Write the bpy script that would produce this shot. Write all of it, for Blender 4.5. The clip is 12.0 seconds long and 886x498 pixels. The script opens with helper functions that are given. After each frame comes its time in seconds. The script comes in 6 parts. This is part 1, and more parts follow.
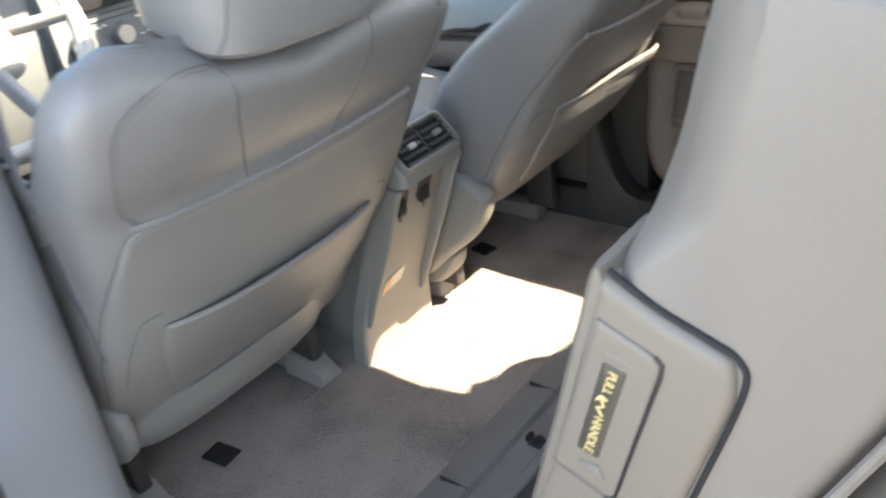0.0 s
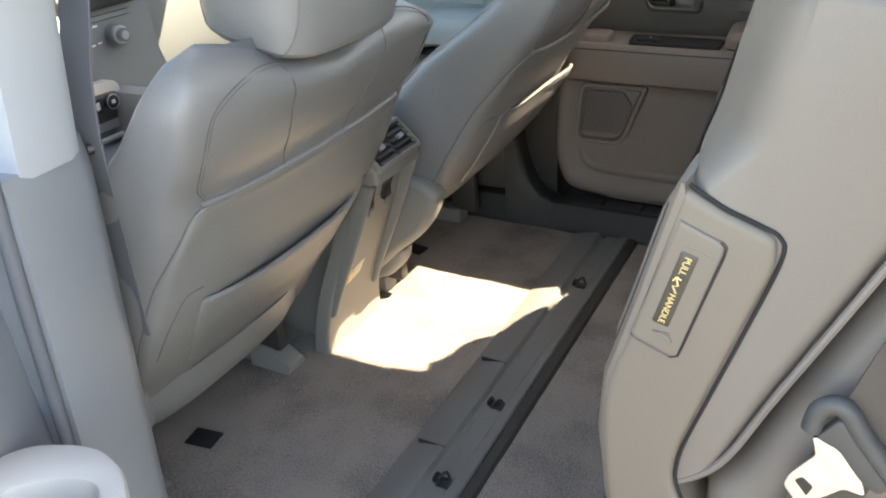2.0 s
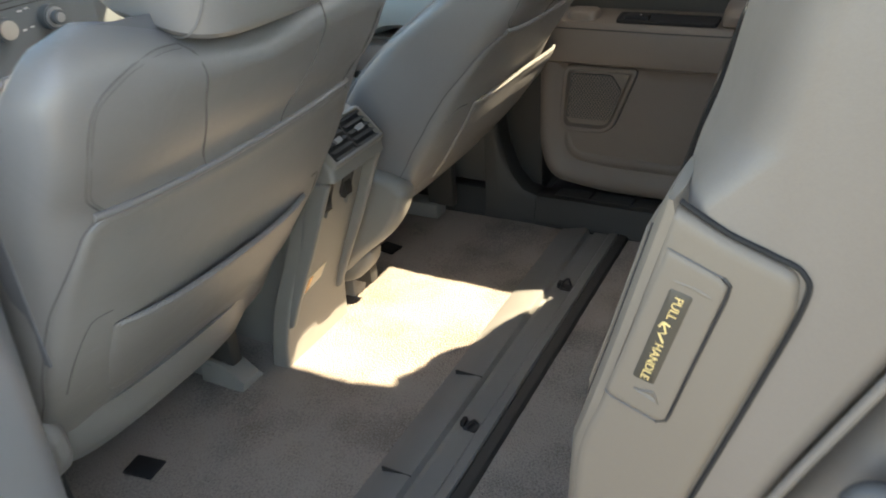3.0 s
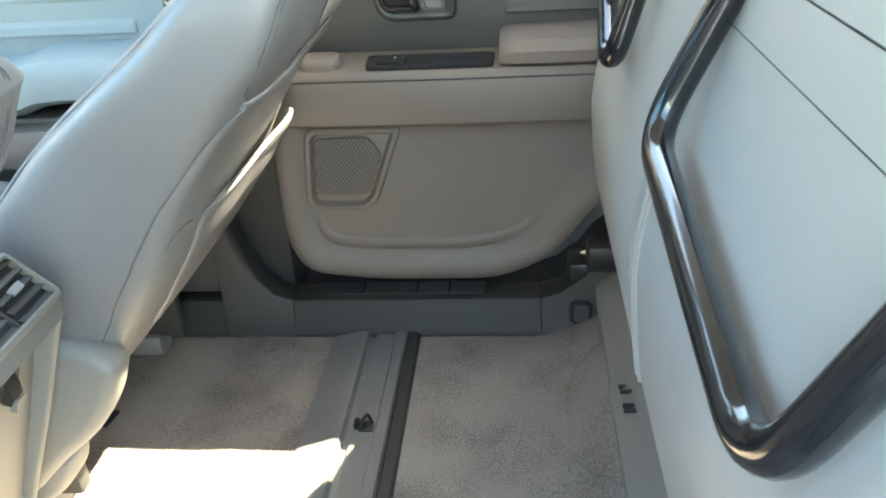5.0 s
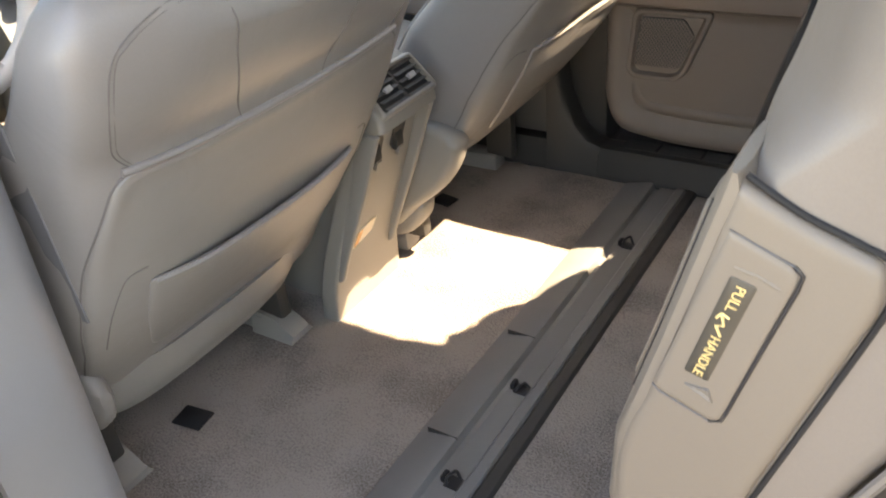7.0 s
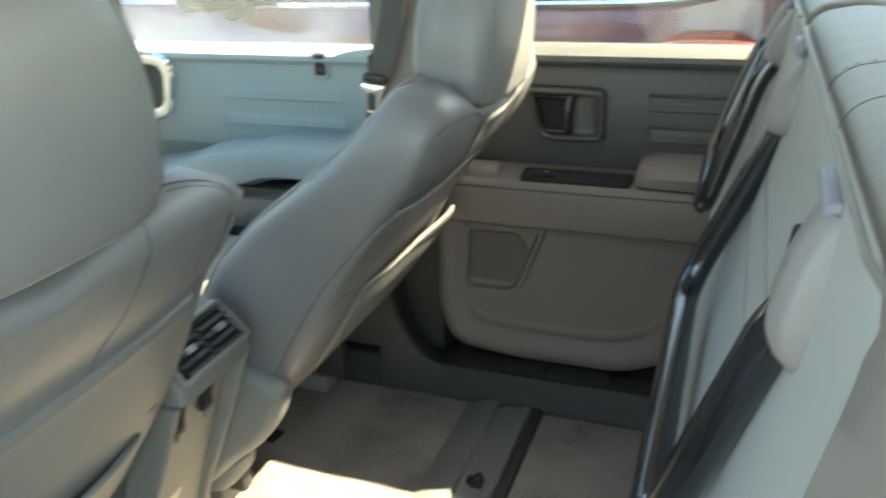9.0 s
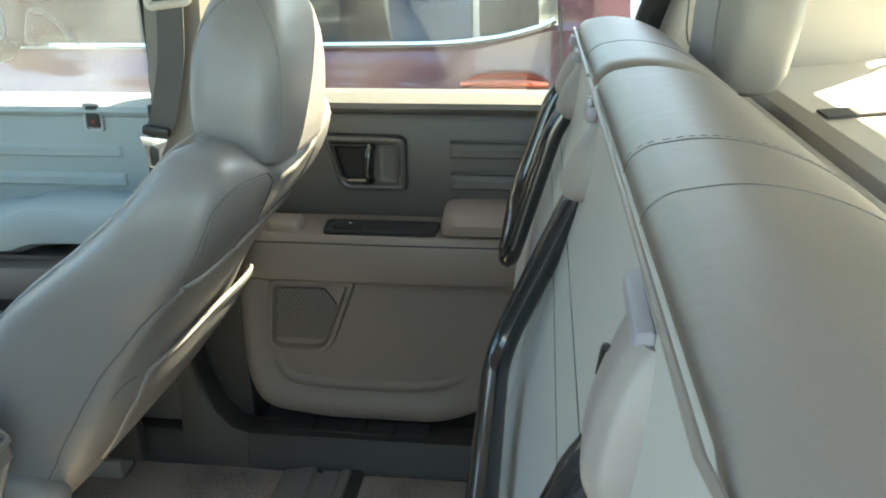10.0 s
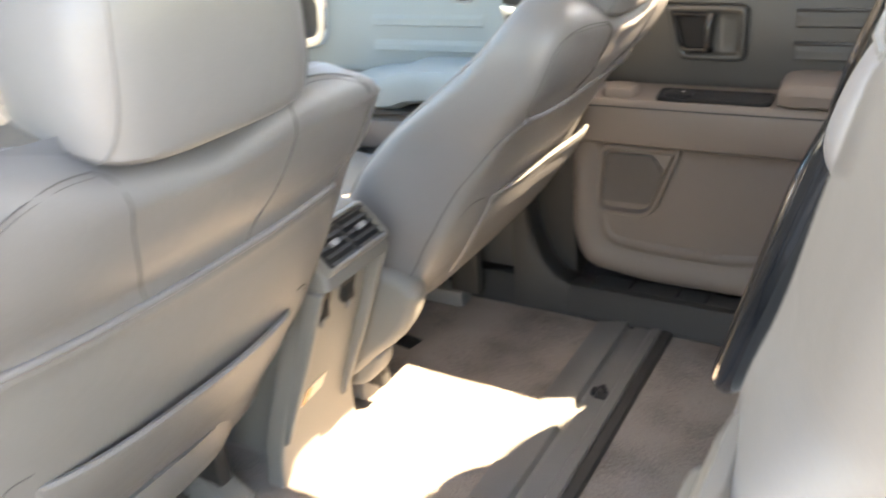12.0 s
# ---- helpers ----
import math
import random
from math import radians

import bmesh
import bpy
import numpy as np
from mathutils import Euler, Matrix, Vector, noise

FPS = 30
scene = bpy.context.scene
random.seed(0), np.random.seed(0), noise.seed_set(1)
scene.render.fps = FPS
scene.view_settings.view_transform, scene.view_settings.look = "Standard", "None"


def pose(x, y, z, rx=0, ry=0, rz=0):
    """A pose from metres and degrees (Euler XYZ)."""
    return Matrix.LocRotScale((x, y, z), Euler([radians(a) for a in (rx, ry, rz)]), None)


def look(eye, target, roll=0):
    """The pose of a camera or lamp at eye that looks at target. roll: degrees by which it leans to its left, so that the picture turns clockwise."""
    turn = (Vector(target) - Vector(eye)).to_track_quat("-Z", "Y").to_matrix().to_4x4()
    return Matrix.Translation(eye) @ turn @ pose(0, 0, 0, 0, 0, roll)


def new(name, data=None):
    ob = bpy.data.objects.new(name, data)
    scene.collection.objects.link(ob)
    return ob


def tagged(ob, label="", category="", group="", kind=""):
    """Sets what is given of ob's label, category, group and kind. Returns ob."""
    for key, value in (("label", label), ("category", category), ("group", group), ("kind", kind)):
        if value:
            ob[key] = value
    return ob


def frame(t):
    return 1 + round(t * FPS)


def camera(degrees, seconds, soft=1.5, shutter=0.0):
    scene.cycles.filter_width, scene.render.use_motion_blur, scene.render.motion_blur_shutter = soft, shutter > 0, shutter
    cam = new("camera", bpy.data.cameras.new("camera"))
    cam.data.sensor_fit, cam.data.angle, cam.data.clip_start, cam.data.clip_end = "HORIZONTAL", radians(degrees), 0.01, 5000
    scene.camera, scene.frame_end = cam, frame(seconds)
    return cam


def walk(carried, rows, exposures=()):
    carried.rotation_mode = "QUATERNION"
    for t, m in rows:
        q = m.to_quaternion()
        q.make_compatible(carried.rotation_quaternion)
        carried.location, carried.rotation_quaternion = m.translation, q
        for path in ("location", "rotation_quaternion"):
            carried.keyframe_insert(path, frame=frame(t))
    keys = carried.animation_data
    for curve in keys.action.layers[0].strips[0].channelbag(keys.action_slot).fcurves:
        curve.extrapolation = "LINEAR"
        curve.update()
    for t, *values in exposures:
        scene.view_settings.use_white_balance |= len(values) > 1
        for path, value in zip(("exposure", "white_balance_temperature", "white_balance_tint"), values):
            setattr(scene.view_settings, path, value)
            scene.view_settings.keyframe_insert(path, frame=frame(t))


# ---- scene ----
cam = camera(57.8, 12.0, 1.9, 0.4)
PATH = [
    (0, (0.149, 0.070, 0.929), (-1.007, 1.375, -0.051), -8.0),
    (0.5, (0.163, -0.084, 0.976), (-1.007, 1.242, 0.042), -3.3),
    (1, (0.133, -0.173, 0.958), (-0.846, 1.281, -0.007), -1.8),
    (1.5, (0.107, -0.189, 0.955), (-0.772, 1.315, -0.027), -3.0),
    (2, (0.092, -0.185, 0.966), (-0.778, 1.346, 0.019), -3.9),
    (2.5, (0.082, -0.154, 0.957), (-0.780, 1.379, 0.004), -3.8),
    (3, (0.064, -0.030, 0.917), (-0.792, 1.489, -0.063), -4.4),
    (3.5, (-0.052, 0.156, 0.851), (-0.740, 1.729, -0.175), -5.1),
    (3.7, (-0.114, 0.246, 0.827), (-0.640, 1.868, -0.219), -3.7),
    (5.3, (-0.173, 0.375, 0.843), (-0.356, 2.13, -0.099), -3.7),
    (5.5, (-0.166, 0.351, 0.852), (-0.408, 2.095, -0.096), -4.1),
    (6, (-0.077, 0.225, 0.867), (-0.621, 1.856, -0.153), -6.9),
    (6.5, (0.035, 0.072, 0.875), (-0.806, 1.528, -0.208), -6.8),
    (6.7, (0.056, 0.028, 0.884), (-0.877, 1.415, -0.213), -6.9),
    (8.3, (0.037, 0.097, 0.957), (-0.999, 1.567, 0.081), -3.2),
    (8.5, (0.009, 0.131, 0.956), (-0.941, 1.685, 0.128), -3.2),
    (9, (-0.032, 0.227, 0.956), (-0.699, 1.945, 0.178), -2.4),
    (9.5, (-0.027, 0.289, 0.971), (-0.345, 2.125, 0.244), -0.5),
    (10, (-0.032, 0.312, 0.97), (-0.266, 2.163, 0.249), -0.8),
    (10.5, (-0.077, 0.349, 0.967), (-0.371, 2.196, 0.258), -1.0),
    (11, (-0.079, 0.368, 0.968), (-0.455, 2.197, 0.254), -1.6),
    (11.5, (-0.066, 0.296, 0.936), (-0.68, 2.006, 0.102), -3.5),
    (12, (0.027, 0.164, 0.92), (-0.956, 1.676, 0.055), -5.7),
]
# seconds, stops, kelvin, tint: the camera's own exposure and white balance
EXPOSURES = [(0, 3.56, 7850, 12), (0.5, 3.43, 7900, 12), (1.5, 3.36, 8400, 11), (2.5, 3.36, 8400, 10), (3.0, 3.06, 8500, 8), (3.5, 2.55, 7750, 4), (3.7, 2.55, 7750, 4), (5.3, 4.78, 7800, 0), (5.5, 4.78, 7800, 0), (6.0, 4.69, 9100, 9), (6.5, 3.97, 9700, 17), (6.7, 3.79, 9700, 17), (8.3, 3.21, 8250, 4), (8.5, 3.21, 8150, 2), (9.0, 3.35, 7950, -3), (10.5, 3.48, 7950, -3), (11.0, 3.55, 8100, 0), (11.5, 3.91, 8400, 5), (12.0, 4.17, 9000, 15)]
walk(cam, [(t, look(eye, target, roll)) for t, eye, target, roll in PATH], EXPOSURES)

# ---- world and sun ----
world = bpy.data.worlds.new("sky")
scene.world = world
world.use_nodes = True
wn = world.node_tree.nodes
sky = wn.new("ShaderNodeTexSky")
sky.sky_type = "NISHITA"
sky.sun_disc = False
SUN_TO = Vector((0.685, 0.568, 1.0)).normalized()
sky.sun_elevation = math.asin(SUN_TO.z)
sky.sun_rotation = math.atan2(SUN_TO.x, SUN_TO.y)
wn["Background"].inputs["Strength"].default_value = 0.135
world.node_tree.links.new(sky.outputs[0], wn["Background"].inputs["Color"])
sun_data = bpy.data.lights.new("sun", "SUN")
sun_data.energy, sun_data.angle, sun_data.color = 3.8, radians(0.53), (1.0, 0.93, 0.80)
sun = new("sun", sun_data)
sun.matrix_world = look((0, 0, 0), -SUN_TO) @ Matrix.Identity(4)


# ---- mesh helpers ----
def base_of(ob):
    v = Vector((0, 0, 0))
    while ob is not None:
        v += ob.location
        ob = ob.parent
    return v


def finish(bm, name, material, sharp=38):
    me = bpy.data.meshes.new(name)
    bmesh.ops.remove_doubles(bm, verts=bm.verts, dist=1e-6)
    bmesh.ops.recalc_face_normals(bm, faces=bm.faces)
    bm.to_mesh(me)
    bm.free()
    me.shade_smooth()
    me.set_sharp_from_angle(angle=radians(sharp))
    me.materials.append(material)
    return me


def part(name, bm, material, parent, label=""):
    """One mesh under a thing or a part; the bmesh is in world metres."""
    b = base_of(parent)
    bmesh.ops.translate(bm, verts=bm.verts, vec=-b)
    ob = new(name, finish(bm, name, material))
    ob.parent = parent
    if label:
        tagged(ob, label)
    return ob


def solid(name, bm, material, label="", category="", group="", kind=""):
    """One mesh at top level."""
    ob = new(name, finish(bm, name, material))
    return tagged(ob, label, category, group, kind)


def thing(name, at, label, category, group="", kind=""):
    ob = new(name)
    ob.location = at
    ob.empty_display_size = 0.05
    return tagged(ob, label, category, group, kind)


def box(x0, x1, y0, y1, z0, z1, bev=0.004, seg=2, turn=None):
    bm = bmesh.new()
    bmesh.ops.create_cube(bm, size=1)
    c = Vector(((x0 + x1) / 2, (y0 + y1) / 2, (z0 + z1) / 2))
    d = (abs(x1 - x0), abs(y1 - y0), abs(z1 - z0))
    bmesh.ops.scale(bm, vec=d, verts=bm.verts)
    bev = min(bev, min(d) * 0.49)
    if bev > 0:
        bmesh.ops.bevel(bm, geom=bm.edges[:], offset=bev, segments=seg, affect="EDGES", profile=0.5)
    if turn:
        bmesh.ops.transform(bm, matrix=Euler([radians(a) for a in turn]).to_matrix().to_4x4(), verts=bm.verts)
    bmesh.ops.translate(bm, vec=c, verts=bm.verts)
    return bm


def join(*bms):
    out = bms[0]
    for b in bms[1:]:
        me = bpy.data.meshes.new("tmp")
        b.to_mesh(me)
        b.free()
        out.from_mesh(me)
        bpy.data.meshes.remove(me)
    return out


def loft(rings, cap=True, closed=True):
    bm = bmesh.new()
    vs = [[bm.verts.new(p) for p in r] for r in rings]
    n = len(vs[0])
    for a, b in zip(vs, vs[1:]):
        for i in range(n if closed else n - 1):
            j = (i + 1) % n
            bm.faces.new((a[i], a[j], b[j], b[i]))
    if cap and closed:
        bm.faces.new(vs[0][::-1])
        bm.faces.new(vs[-1])
    return bm


def catmull(pts, n=8, closed=False):
    pts = [Vector(p) for p in pts]
    out, m = [], len(pts)
    for i in range(m if closed else m - 1):
        g = (lambda k: pts[k % m]) if closed else (lambda k: pts[max(0, min(m - 1, k))])
        p0, p1, p2, p3 = g(i - 1), g(i), g(i + 1), g(i + 2)
        for k in range(n):
            t = k / n
            out.append(0.5 * (2 * p1 + (p2 - p0) * t + (2 * p0 - 5 * p1 + 4 * p2 - p3) * t * t + (3 * p1 - p0 - 3 * p2 + p3) * t ** 3))
    if not closed:
        out.append(pts[-1])
    return out


def fillet(pts, radius, n=6):
    """A polyline with its corners rounded."""
    pts = [Vector(p) for p in pts]
    out = [pts[0]]
    for a, b, c in zip(pts, pts[1:], pts[2:]):
        u, w = (a - b), (c - b)
        r = min(radius, u.length * 0.48, w.length * 0.48)
        p, q = b + u.normalized() * r, b + w.normalized() * r
        for k in range(n + 1):
            t = k / n
            out.append((1 - t) ** 2 * p + 2 * t * (1 - t) * b + t * t * q)
    out.append(pts[-1])
    return out


def tube(path, r, seg=12, closed=False, flat=1.0):
    """A round bar along a path of points."""
    path = [Vector(p) for p in path]
    n, rings = len(path), []
    side = None
    for i, p in enumerate(path):
        a = path[(i - 1) % n] if closed or i else path[0]
        b = path[(i + 1) % n] if closed or i < n - 1 else path[-1]
        d = (b - a).normalized()
        if side is None:
            side = d.orthogonal().normalized()
        side = (side - d * side.dot(d)).normalized()
        up = d.cross(side)
        rings.append([p + r * (math.cos(2 * math.pi * k / seg) * side + flat * math.sin(2 * math.pi * k / seg) * up) for k in range(seg)])
    if closed:
        rings.append(rings[0])
    return loft(rings, cap=not closed)


class Outline(list):
    """A closed outline with rounded corners that remembers its polygon."""


def round_poly(pts, radius, n=6):
    """A closed outline in two numbers with rounded corners; radius: one, or one a corner."""
    pts = [Vector(p) for p in pts]
    m, out = len(pts), Outline()
    rad = list(radius) if isinstance(radius, (list, tuple)) else [radius] * m
    out.pts, out.rad, out.n = pts, rad, n
    for i in range(m):
        a, b, c = pts[i - 1], pts[i], pts[(i + 1) % m]
        u, w = a - b, c - b
        r = min(rad[i], u.length * 0.48, w.length * 0.48)
        p, q = b + u.normalized() * r, b + w.normalized() * r
        for k in range(n + 1):
            t = k / n
            out.append((1 - t) ** 2 * p + 2 * t * (1 - t) * b + t * t * q)
    return out


def inset(o, d):
    """The outline moved inwards by d, its sides kept parallel."""
    if abs(d) < 1e-9:
        return o
    pts, m = o.pts, len(o.pts)
    sign = 1 if sum(a.x * b.y - b.x * a.y for a, b in zip(pts, pts[1:] + pts[:1])) > 0 else -1
    moved = []
    for i in range(m):
        u, w = (pts[i] - pts[i - 1]).normalized(), (pts[(i + 1) % m] - pts[i]).normalized()
        nu, nw = Vector((-u.y, u.x)) * sign, Vector((-w.y, w.x)) * sign
        k = 1 + nu.dot(nw)
        moved.append(pts[i] + (nu + nw) * (d / max(k, 0.35)))
    return round_poly(moved, [max(r - d * 0.7, r * 0.25) for r in o.rad], o.n)


def panel(outline, profile, place, fill=5, hole=False):
    """A moulded panel: rings of the outline at (inset, height), then a filled middle. place(a, b, height) gives the point."""
    bm = bmesh.new()
    rings = []
    for d, h in profile:
        rings.append(([p for p in inset(outline, d)], h))
    if not hole and fill:
        last, h = rings[-1]
        c = sum(last, Vector((0, 0))) / len(last)
        for k in range(1, fill):
            f = 1 - k / fill
            rings.append(([c + (p - c) * f for p in last], h))
    vs = [[bm.verts.new(place(p.x, p.y, h)) for p in r] for r, h in rings]
    m = len(outline)
    for a, b in zip(vs, vs[1:]):
        for i in range(m):
            j = (i + 1) % m
            bm.faces.new((a[i], a[j], b[j], b[i]))
    if not hole and not fill:
        bm.faces.new(vs[-1])
    elif not hole:
        cv = bm.verts.new(place(c.x, c.y, h))
        for i in range(m):
            bm.faces.new((vs[-1][i], vs[-1][(i + 1) % m], cv))
    return bm


def prism(outline, axis, c0, c1, bev=0.004, n=2):
    """A slab of that outline between two planes, both rims rounded."""
    def at(a, b, c):
        return {"x": (c, a, b), "y": (a, c, b), "z": (a, b, c)}[axis]
    s = 1 if c1 > c0 else -1
    bev = min(bev, abs(c1 - c0) * 0.49)
    arcs = [math.pi / 2 * k / n for k in range(n + 1)]
    rings = [[at(p.x, p.y, c0 + s * bev * (1 - math.cos(w))) for p in inset(outline, bev * (1 - math.sin(w)))] for w in arcs]
    rings += [[at(p.x, p.y, c1 - s * bev * (1 - math.cos(w))) for p in inset(outline, bev * (1 - math.sin(w)))] for w in arcs[::-1]]
    return loft(rings)


def ring_sup(xc, yc, z, hx, hy, n, count=40):
    out = []
    for k in range(count):
        a = 2 * math.pi * k / count
        c, s = math.cos(a), math.sin(a)
        out.append((xc + hx * math.copysign(abs(c) ** (2 / n), c), yc + hy * math.copysign(abs(s) ** (2 / n), s), z))
    return out


def lerp_table(rows, z):
    """Smooth values between rows that are sorted by their first number."""
    if z <= rows[0][0]:
        return rows[0][1:]
    for a, b in zip(rows, rows[1:]):
        if z <= b[0]:
            t = (z - a[0]) / (b[0] - a[0])
            return [p + (q - p) * t for p, q in zip(a[1:], b[1:])]
    return rows[-1][1:]


def grid(fn, nu, nv):
    """An open sheet fn(u, v), u and v from 0 to 1."""
    bm = bmesh.new()
    vs = [[bm.verts.new(fn(i / nu, j / nv)) for j in range(nv + 1)] for i in range(nu + 1)]
    for i in range(nu):
        for j in range(nv):
            bm.faces.new((vs[i][j], vs[i + 1][j], vs[i + 1][j + 1], vs[i][j + 1]))
    return bm


def lettering(text, size, m, depth=0.0004):
    """Raised letters of the built-in font, as a bmesh at the pose m."""
    cu = bpy.data.curves.new("lettering", "FONT")
    cu.body, cu.size, cu.extrude, cu.align_x, cu.align_y = text, size, depth, "CENTER", "CENTER"
    ob = bpy.data.objects.new("lettering", cu)
    me = bpy.data.meshes.new_from_object(ob)
    bm = bmesh.new()
    bm.from_mesh(me)
    bmesh.ops.transform(bm, matrix=m, verts=bm.verts)
    bpy.data.objects.remove(ob)
    bpy.data.curves.remove(cu)
    bpy.data.meshes.remove(me)
    return bm


# ---- materials ----
def material(name, colour, rough=0.5, metal=0.0, vary=0.12, big=6.0, grain=300.0, bump=0.15, kind="noise", depth=0.001, spec=0.5, coat=0.0, fine=0.45):
    """A surface with broad stains or fading, fine grain in the colour and a fine relief."""
    m = bpy.data.materials.new(name)
    m.use_nodes = True
    nt = m.node_tree
    b = nt.nodes["Principled BSDF"]
    co = nt.nodes.new("ShaderNodeTexCoord")
    def tex(scale, detail=4):
        t = nt.nodes.new("ShaderNodeTexNoise")
        t.inputs["Scale"].default_value, t.inputs["Detail"].default_value = scale, detail
        nt.links.new(co.outputs["Object"], t.inputs["Vector"])
        return t
    t1, t2 = tex(big), tex(grain, 2)
    add = nt.nodes.new("ShaderNodeMath")
    add.operation = "MULTIPLY_ADD"
    nt.links.new(t2.outputs["Fac"], add.inputs[0])
    add.inputs[1].default_value = fine
    nt.links.new(t1.outputs["Fac"], add.inputs[2])
    ramp = nt.nodes.new("ShaderNodeValToRGB")
    ramp.color_ramp.elements[0].position, ramp.color_ramp.elements[1].position = 0.225 + 0.5 * fine, 0.775 + 0.5 * fine
    lo, hi = 1 - vary, 1 + vary
    ramp.color_ramp.elements[0].color = (*[c * lo for c in colour], 1)
    ramp.color_ramp.elements[1].color = (*[min(1, c * hi) for c in colour], 1)
    nt.links.new(add.outputs[0], ramp.inputs[0])
    nt.links.new(ramp.outputs[0], b.inputs["Base Color"])
    rr = nt.nodes.new("ShaderNodeMapRange")
    rr.inputs["To Min"].default_value, rr.inputs["To Max"].default_value = max(0.02, rough - 0.1 * rough - 0.02), min(1, rough + 0.12 * rough)
    nt.links.new(t1.outputs["Fac"], rr.inputs["Value"])
    nt.links.new(rr.outputs[0], b.inputs["Roughness"])
    b.inputs["Metallic"].default_value = metal
    b.inputs["Specular IOR Level"].default_value = spec
    b.inputs["Coat Weight"].default_value = coat
    b.inputs["Coat Roughness"].default_value = 0.04
    if bump > 0:
        bp = nt.nodes.new("ShaderNodeBump")
        bp.inputs["Strength"].default_value, bp.inputs["Distance"].default_value = bump, depth
        if kind == "leather":
            v = nt.nodes.new("ShaderNodeTexVoronoi")
            v.feature = "DISTANCE_TO_EDGE"
            v.inputs["Scale"].default_value = grain
            nt.links.new(co.outputs["Object"], v.inputs["Vector"])
            nt.links.new(v.outputs["Distance"], bp.inputs["Height"])
            # slack in the hide: soft dents and creases
            t3 = tex(16, 5)
            t3.inputs["Distortion"].default_value = 1.2
            soft = nt.nodes.new("ShaderNodeBump")
            soft.inputs["Strength"].default_value, soft.inputs["Distance"].default_value = 0.14, 0.006
            nt.links.new(t3.outputs["Fac"], soft.inputs["Height"])
            nt.links.new(soft.outputs[0], bp.inputs["Normal"])
        else:
            nt.links.new(t2.outputs["Fac"], bp.inputs["Height"])
        nt.links.new(bp.outputs[0], b.inputs["Normal"])
    return m


LEATHER = material("grey_leather", (0.178, 0.173, 0.174), 0.38, vary=0.07, big=5, grain=520, bump=0.25, kind="leather", depth=0.0006)
LEATHER_SIDE = material("pale_grey_leather", (0.205, 0.195, 0.182), 0.46, vary=0.06, big=6, grain=520, bump=0.2, kind="leather", depth=0.0006)
LEATHER_REAR = material("worn_grey_leather", (0.155, 0.135, 0.119), 0.46, vary=0.08, big=5, grain=700, bump=0.14, kind="leather", depth=0.0005)
VINYL = material("grey_vinyl", (0.185, 0.180, 0.177), 0.46, vary=0.07, big=5, grain=700, bump=0.2, kind="leather", depth=0.0004)
# grey front door trim with the bluish window light mixed into its colour
TRIM_BLUE_LIT = material("blue_lit_grey_trim", (0.262, 0.306, 0.312), 0.5, vary=0.06, big=4, grain=900, bump=0.22, depth=0.0004)
SEAM = material("seam_thread", (0.105, 0.100, 0.100), 0.7, vary=0.1, grain=900, bump=0.3)
HEAD_SEAM = material("grey_headrest_piping", (0.15, 0.145, 0.145), 0.5, vary=0.05, grain=900, bump=0.1)
PIPING = material("grey_piping", (0.27, 0.255, 0.245), 0.5, vary=0.05, grain=900, bump=0.1)
TRIM = material("grey_plastic_trim", (0.205, 0.195, 0.18), 0.5, vary=0.06, big=4, grain=900, bump=0.22, depth=0.0004)
DOOR_TRIM = material("taupe_door_plastic", (0.158, 0.132, 0.116), 0.52, vary=0.06, big=4, grain=900, bump=0.25, depth=0.0004)
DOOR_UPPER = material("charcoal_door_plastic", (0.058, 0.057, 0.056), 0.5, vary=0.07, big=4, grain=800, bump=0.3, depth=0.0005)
# slate plastic lightened and blued, with the haze near the open door painted in
PILLAR = material("hazed_slate_plastic", (0.215, 0.228, 0.250), 0.5, vary=0.07, big=5, grain=700, bump=0.25, depth=0.0005)
SILL = material("slate_sill_plastic", (0.034, 0.033, 0.032), 0.55, spec=0.3, vary=0.1, big=5, grain=700, bump=0.25, depth=0.0005)
CARPET = material("grey_carpet", (0.215, 0.188, 0.169), 0.95, vary=0.33, big=7, grain=300, bump=1.0, depth=0.004, spec=0.1, fine=0.9)
RAIL = material("grey_rail_plastic", (0.160, 0.157, 0.152), 0.45, vary=0.1, big=7, grain=600, bump=0.2, depth=0.0005)
RUBBER = material("black_rubber", (0.016, 0.016, 0.017), 0.75, spec=0.3, vary=0.2, big=12, grain=500, bump=0.2)
BLACK = material("black_plastic", (0.016, 0.016, 0.018), 0.4, vary=0.15, big=10, grain=600, bump=0.1)
TUBE = material("black_gloss_paint", (0.010, 0.011, 0.013), 0.16, vary=0.3, big=30, grain=400, bump=0.05, depth=0.0003, coat=0.5)
HANDLE = material("charcoal_handle_plastic", (0.062, 0.062, 0.060), 0.34, vary=0.06, big=12, grain=800, bump=0.08)
LEDGE = material("dark_ledge_plastic", (0.080, 0.077, 0.070), 0.45, vary=0.08, big=6, grain=800, bump=0.25)
SHELL = material("pale_grey_moulding", (0.305, 0.305, 0.290), 0.45, vary=0.04, big=3, grain=900, bump=0.12, depth=0.0003)
LOBE = material("mauve_grey_moulding", (0.20, 0.178, 0.170), 0.45, vary=0.08, big=20, grain=900, bump=0.1)
CAP = material("taupe_cap_plastic", (0.152, 0.128, 0.104), 0.5, vary=0.05, big=4, grain=900, bump=0.2, depth=0.0004)
TAB = material("lavender_grey_tab", (0.185, 0.178, 0.205), 0.45, vary=0.05, big=20, grain=900, bump=0.1)
METAL = material("bright_steel", (0.75, 0.75, 0.74), 0.25, 1.0, vary=0.08, big=20, grain=300, bump=0.05)
CHROME = material("chrome", (0.86, 0.86, 0.87), 0.08, 1.0, vary=0.03, big=10, bump=0)
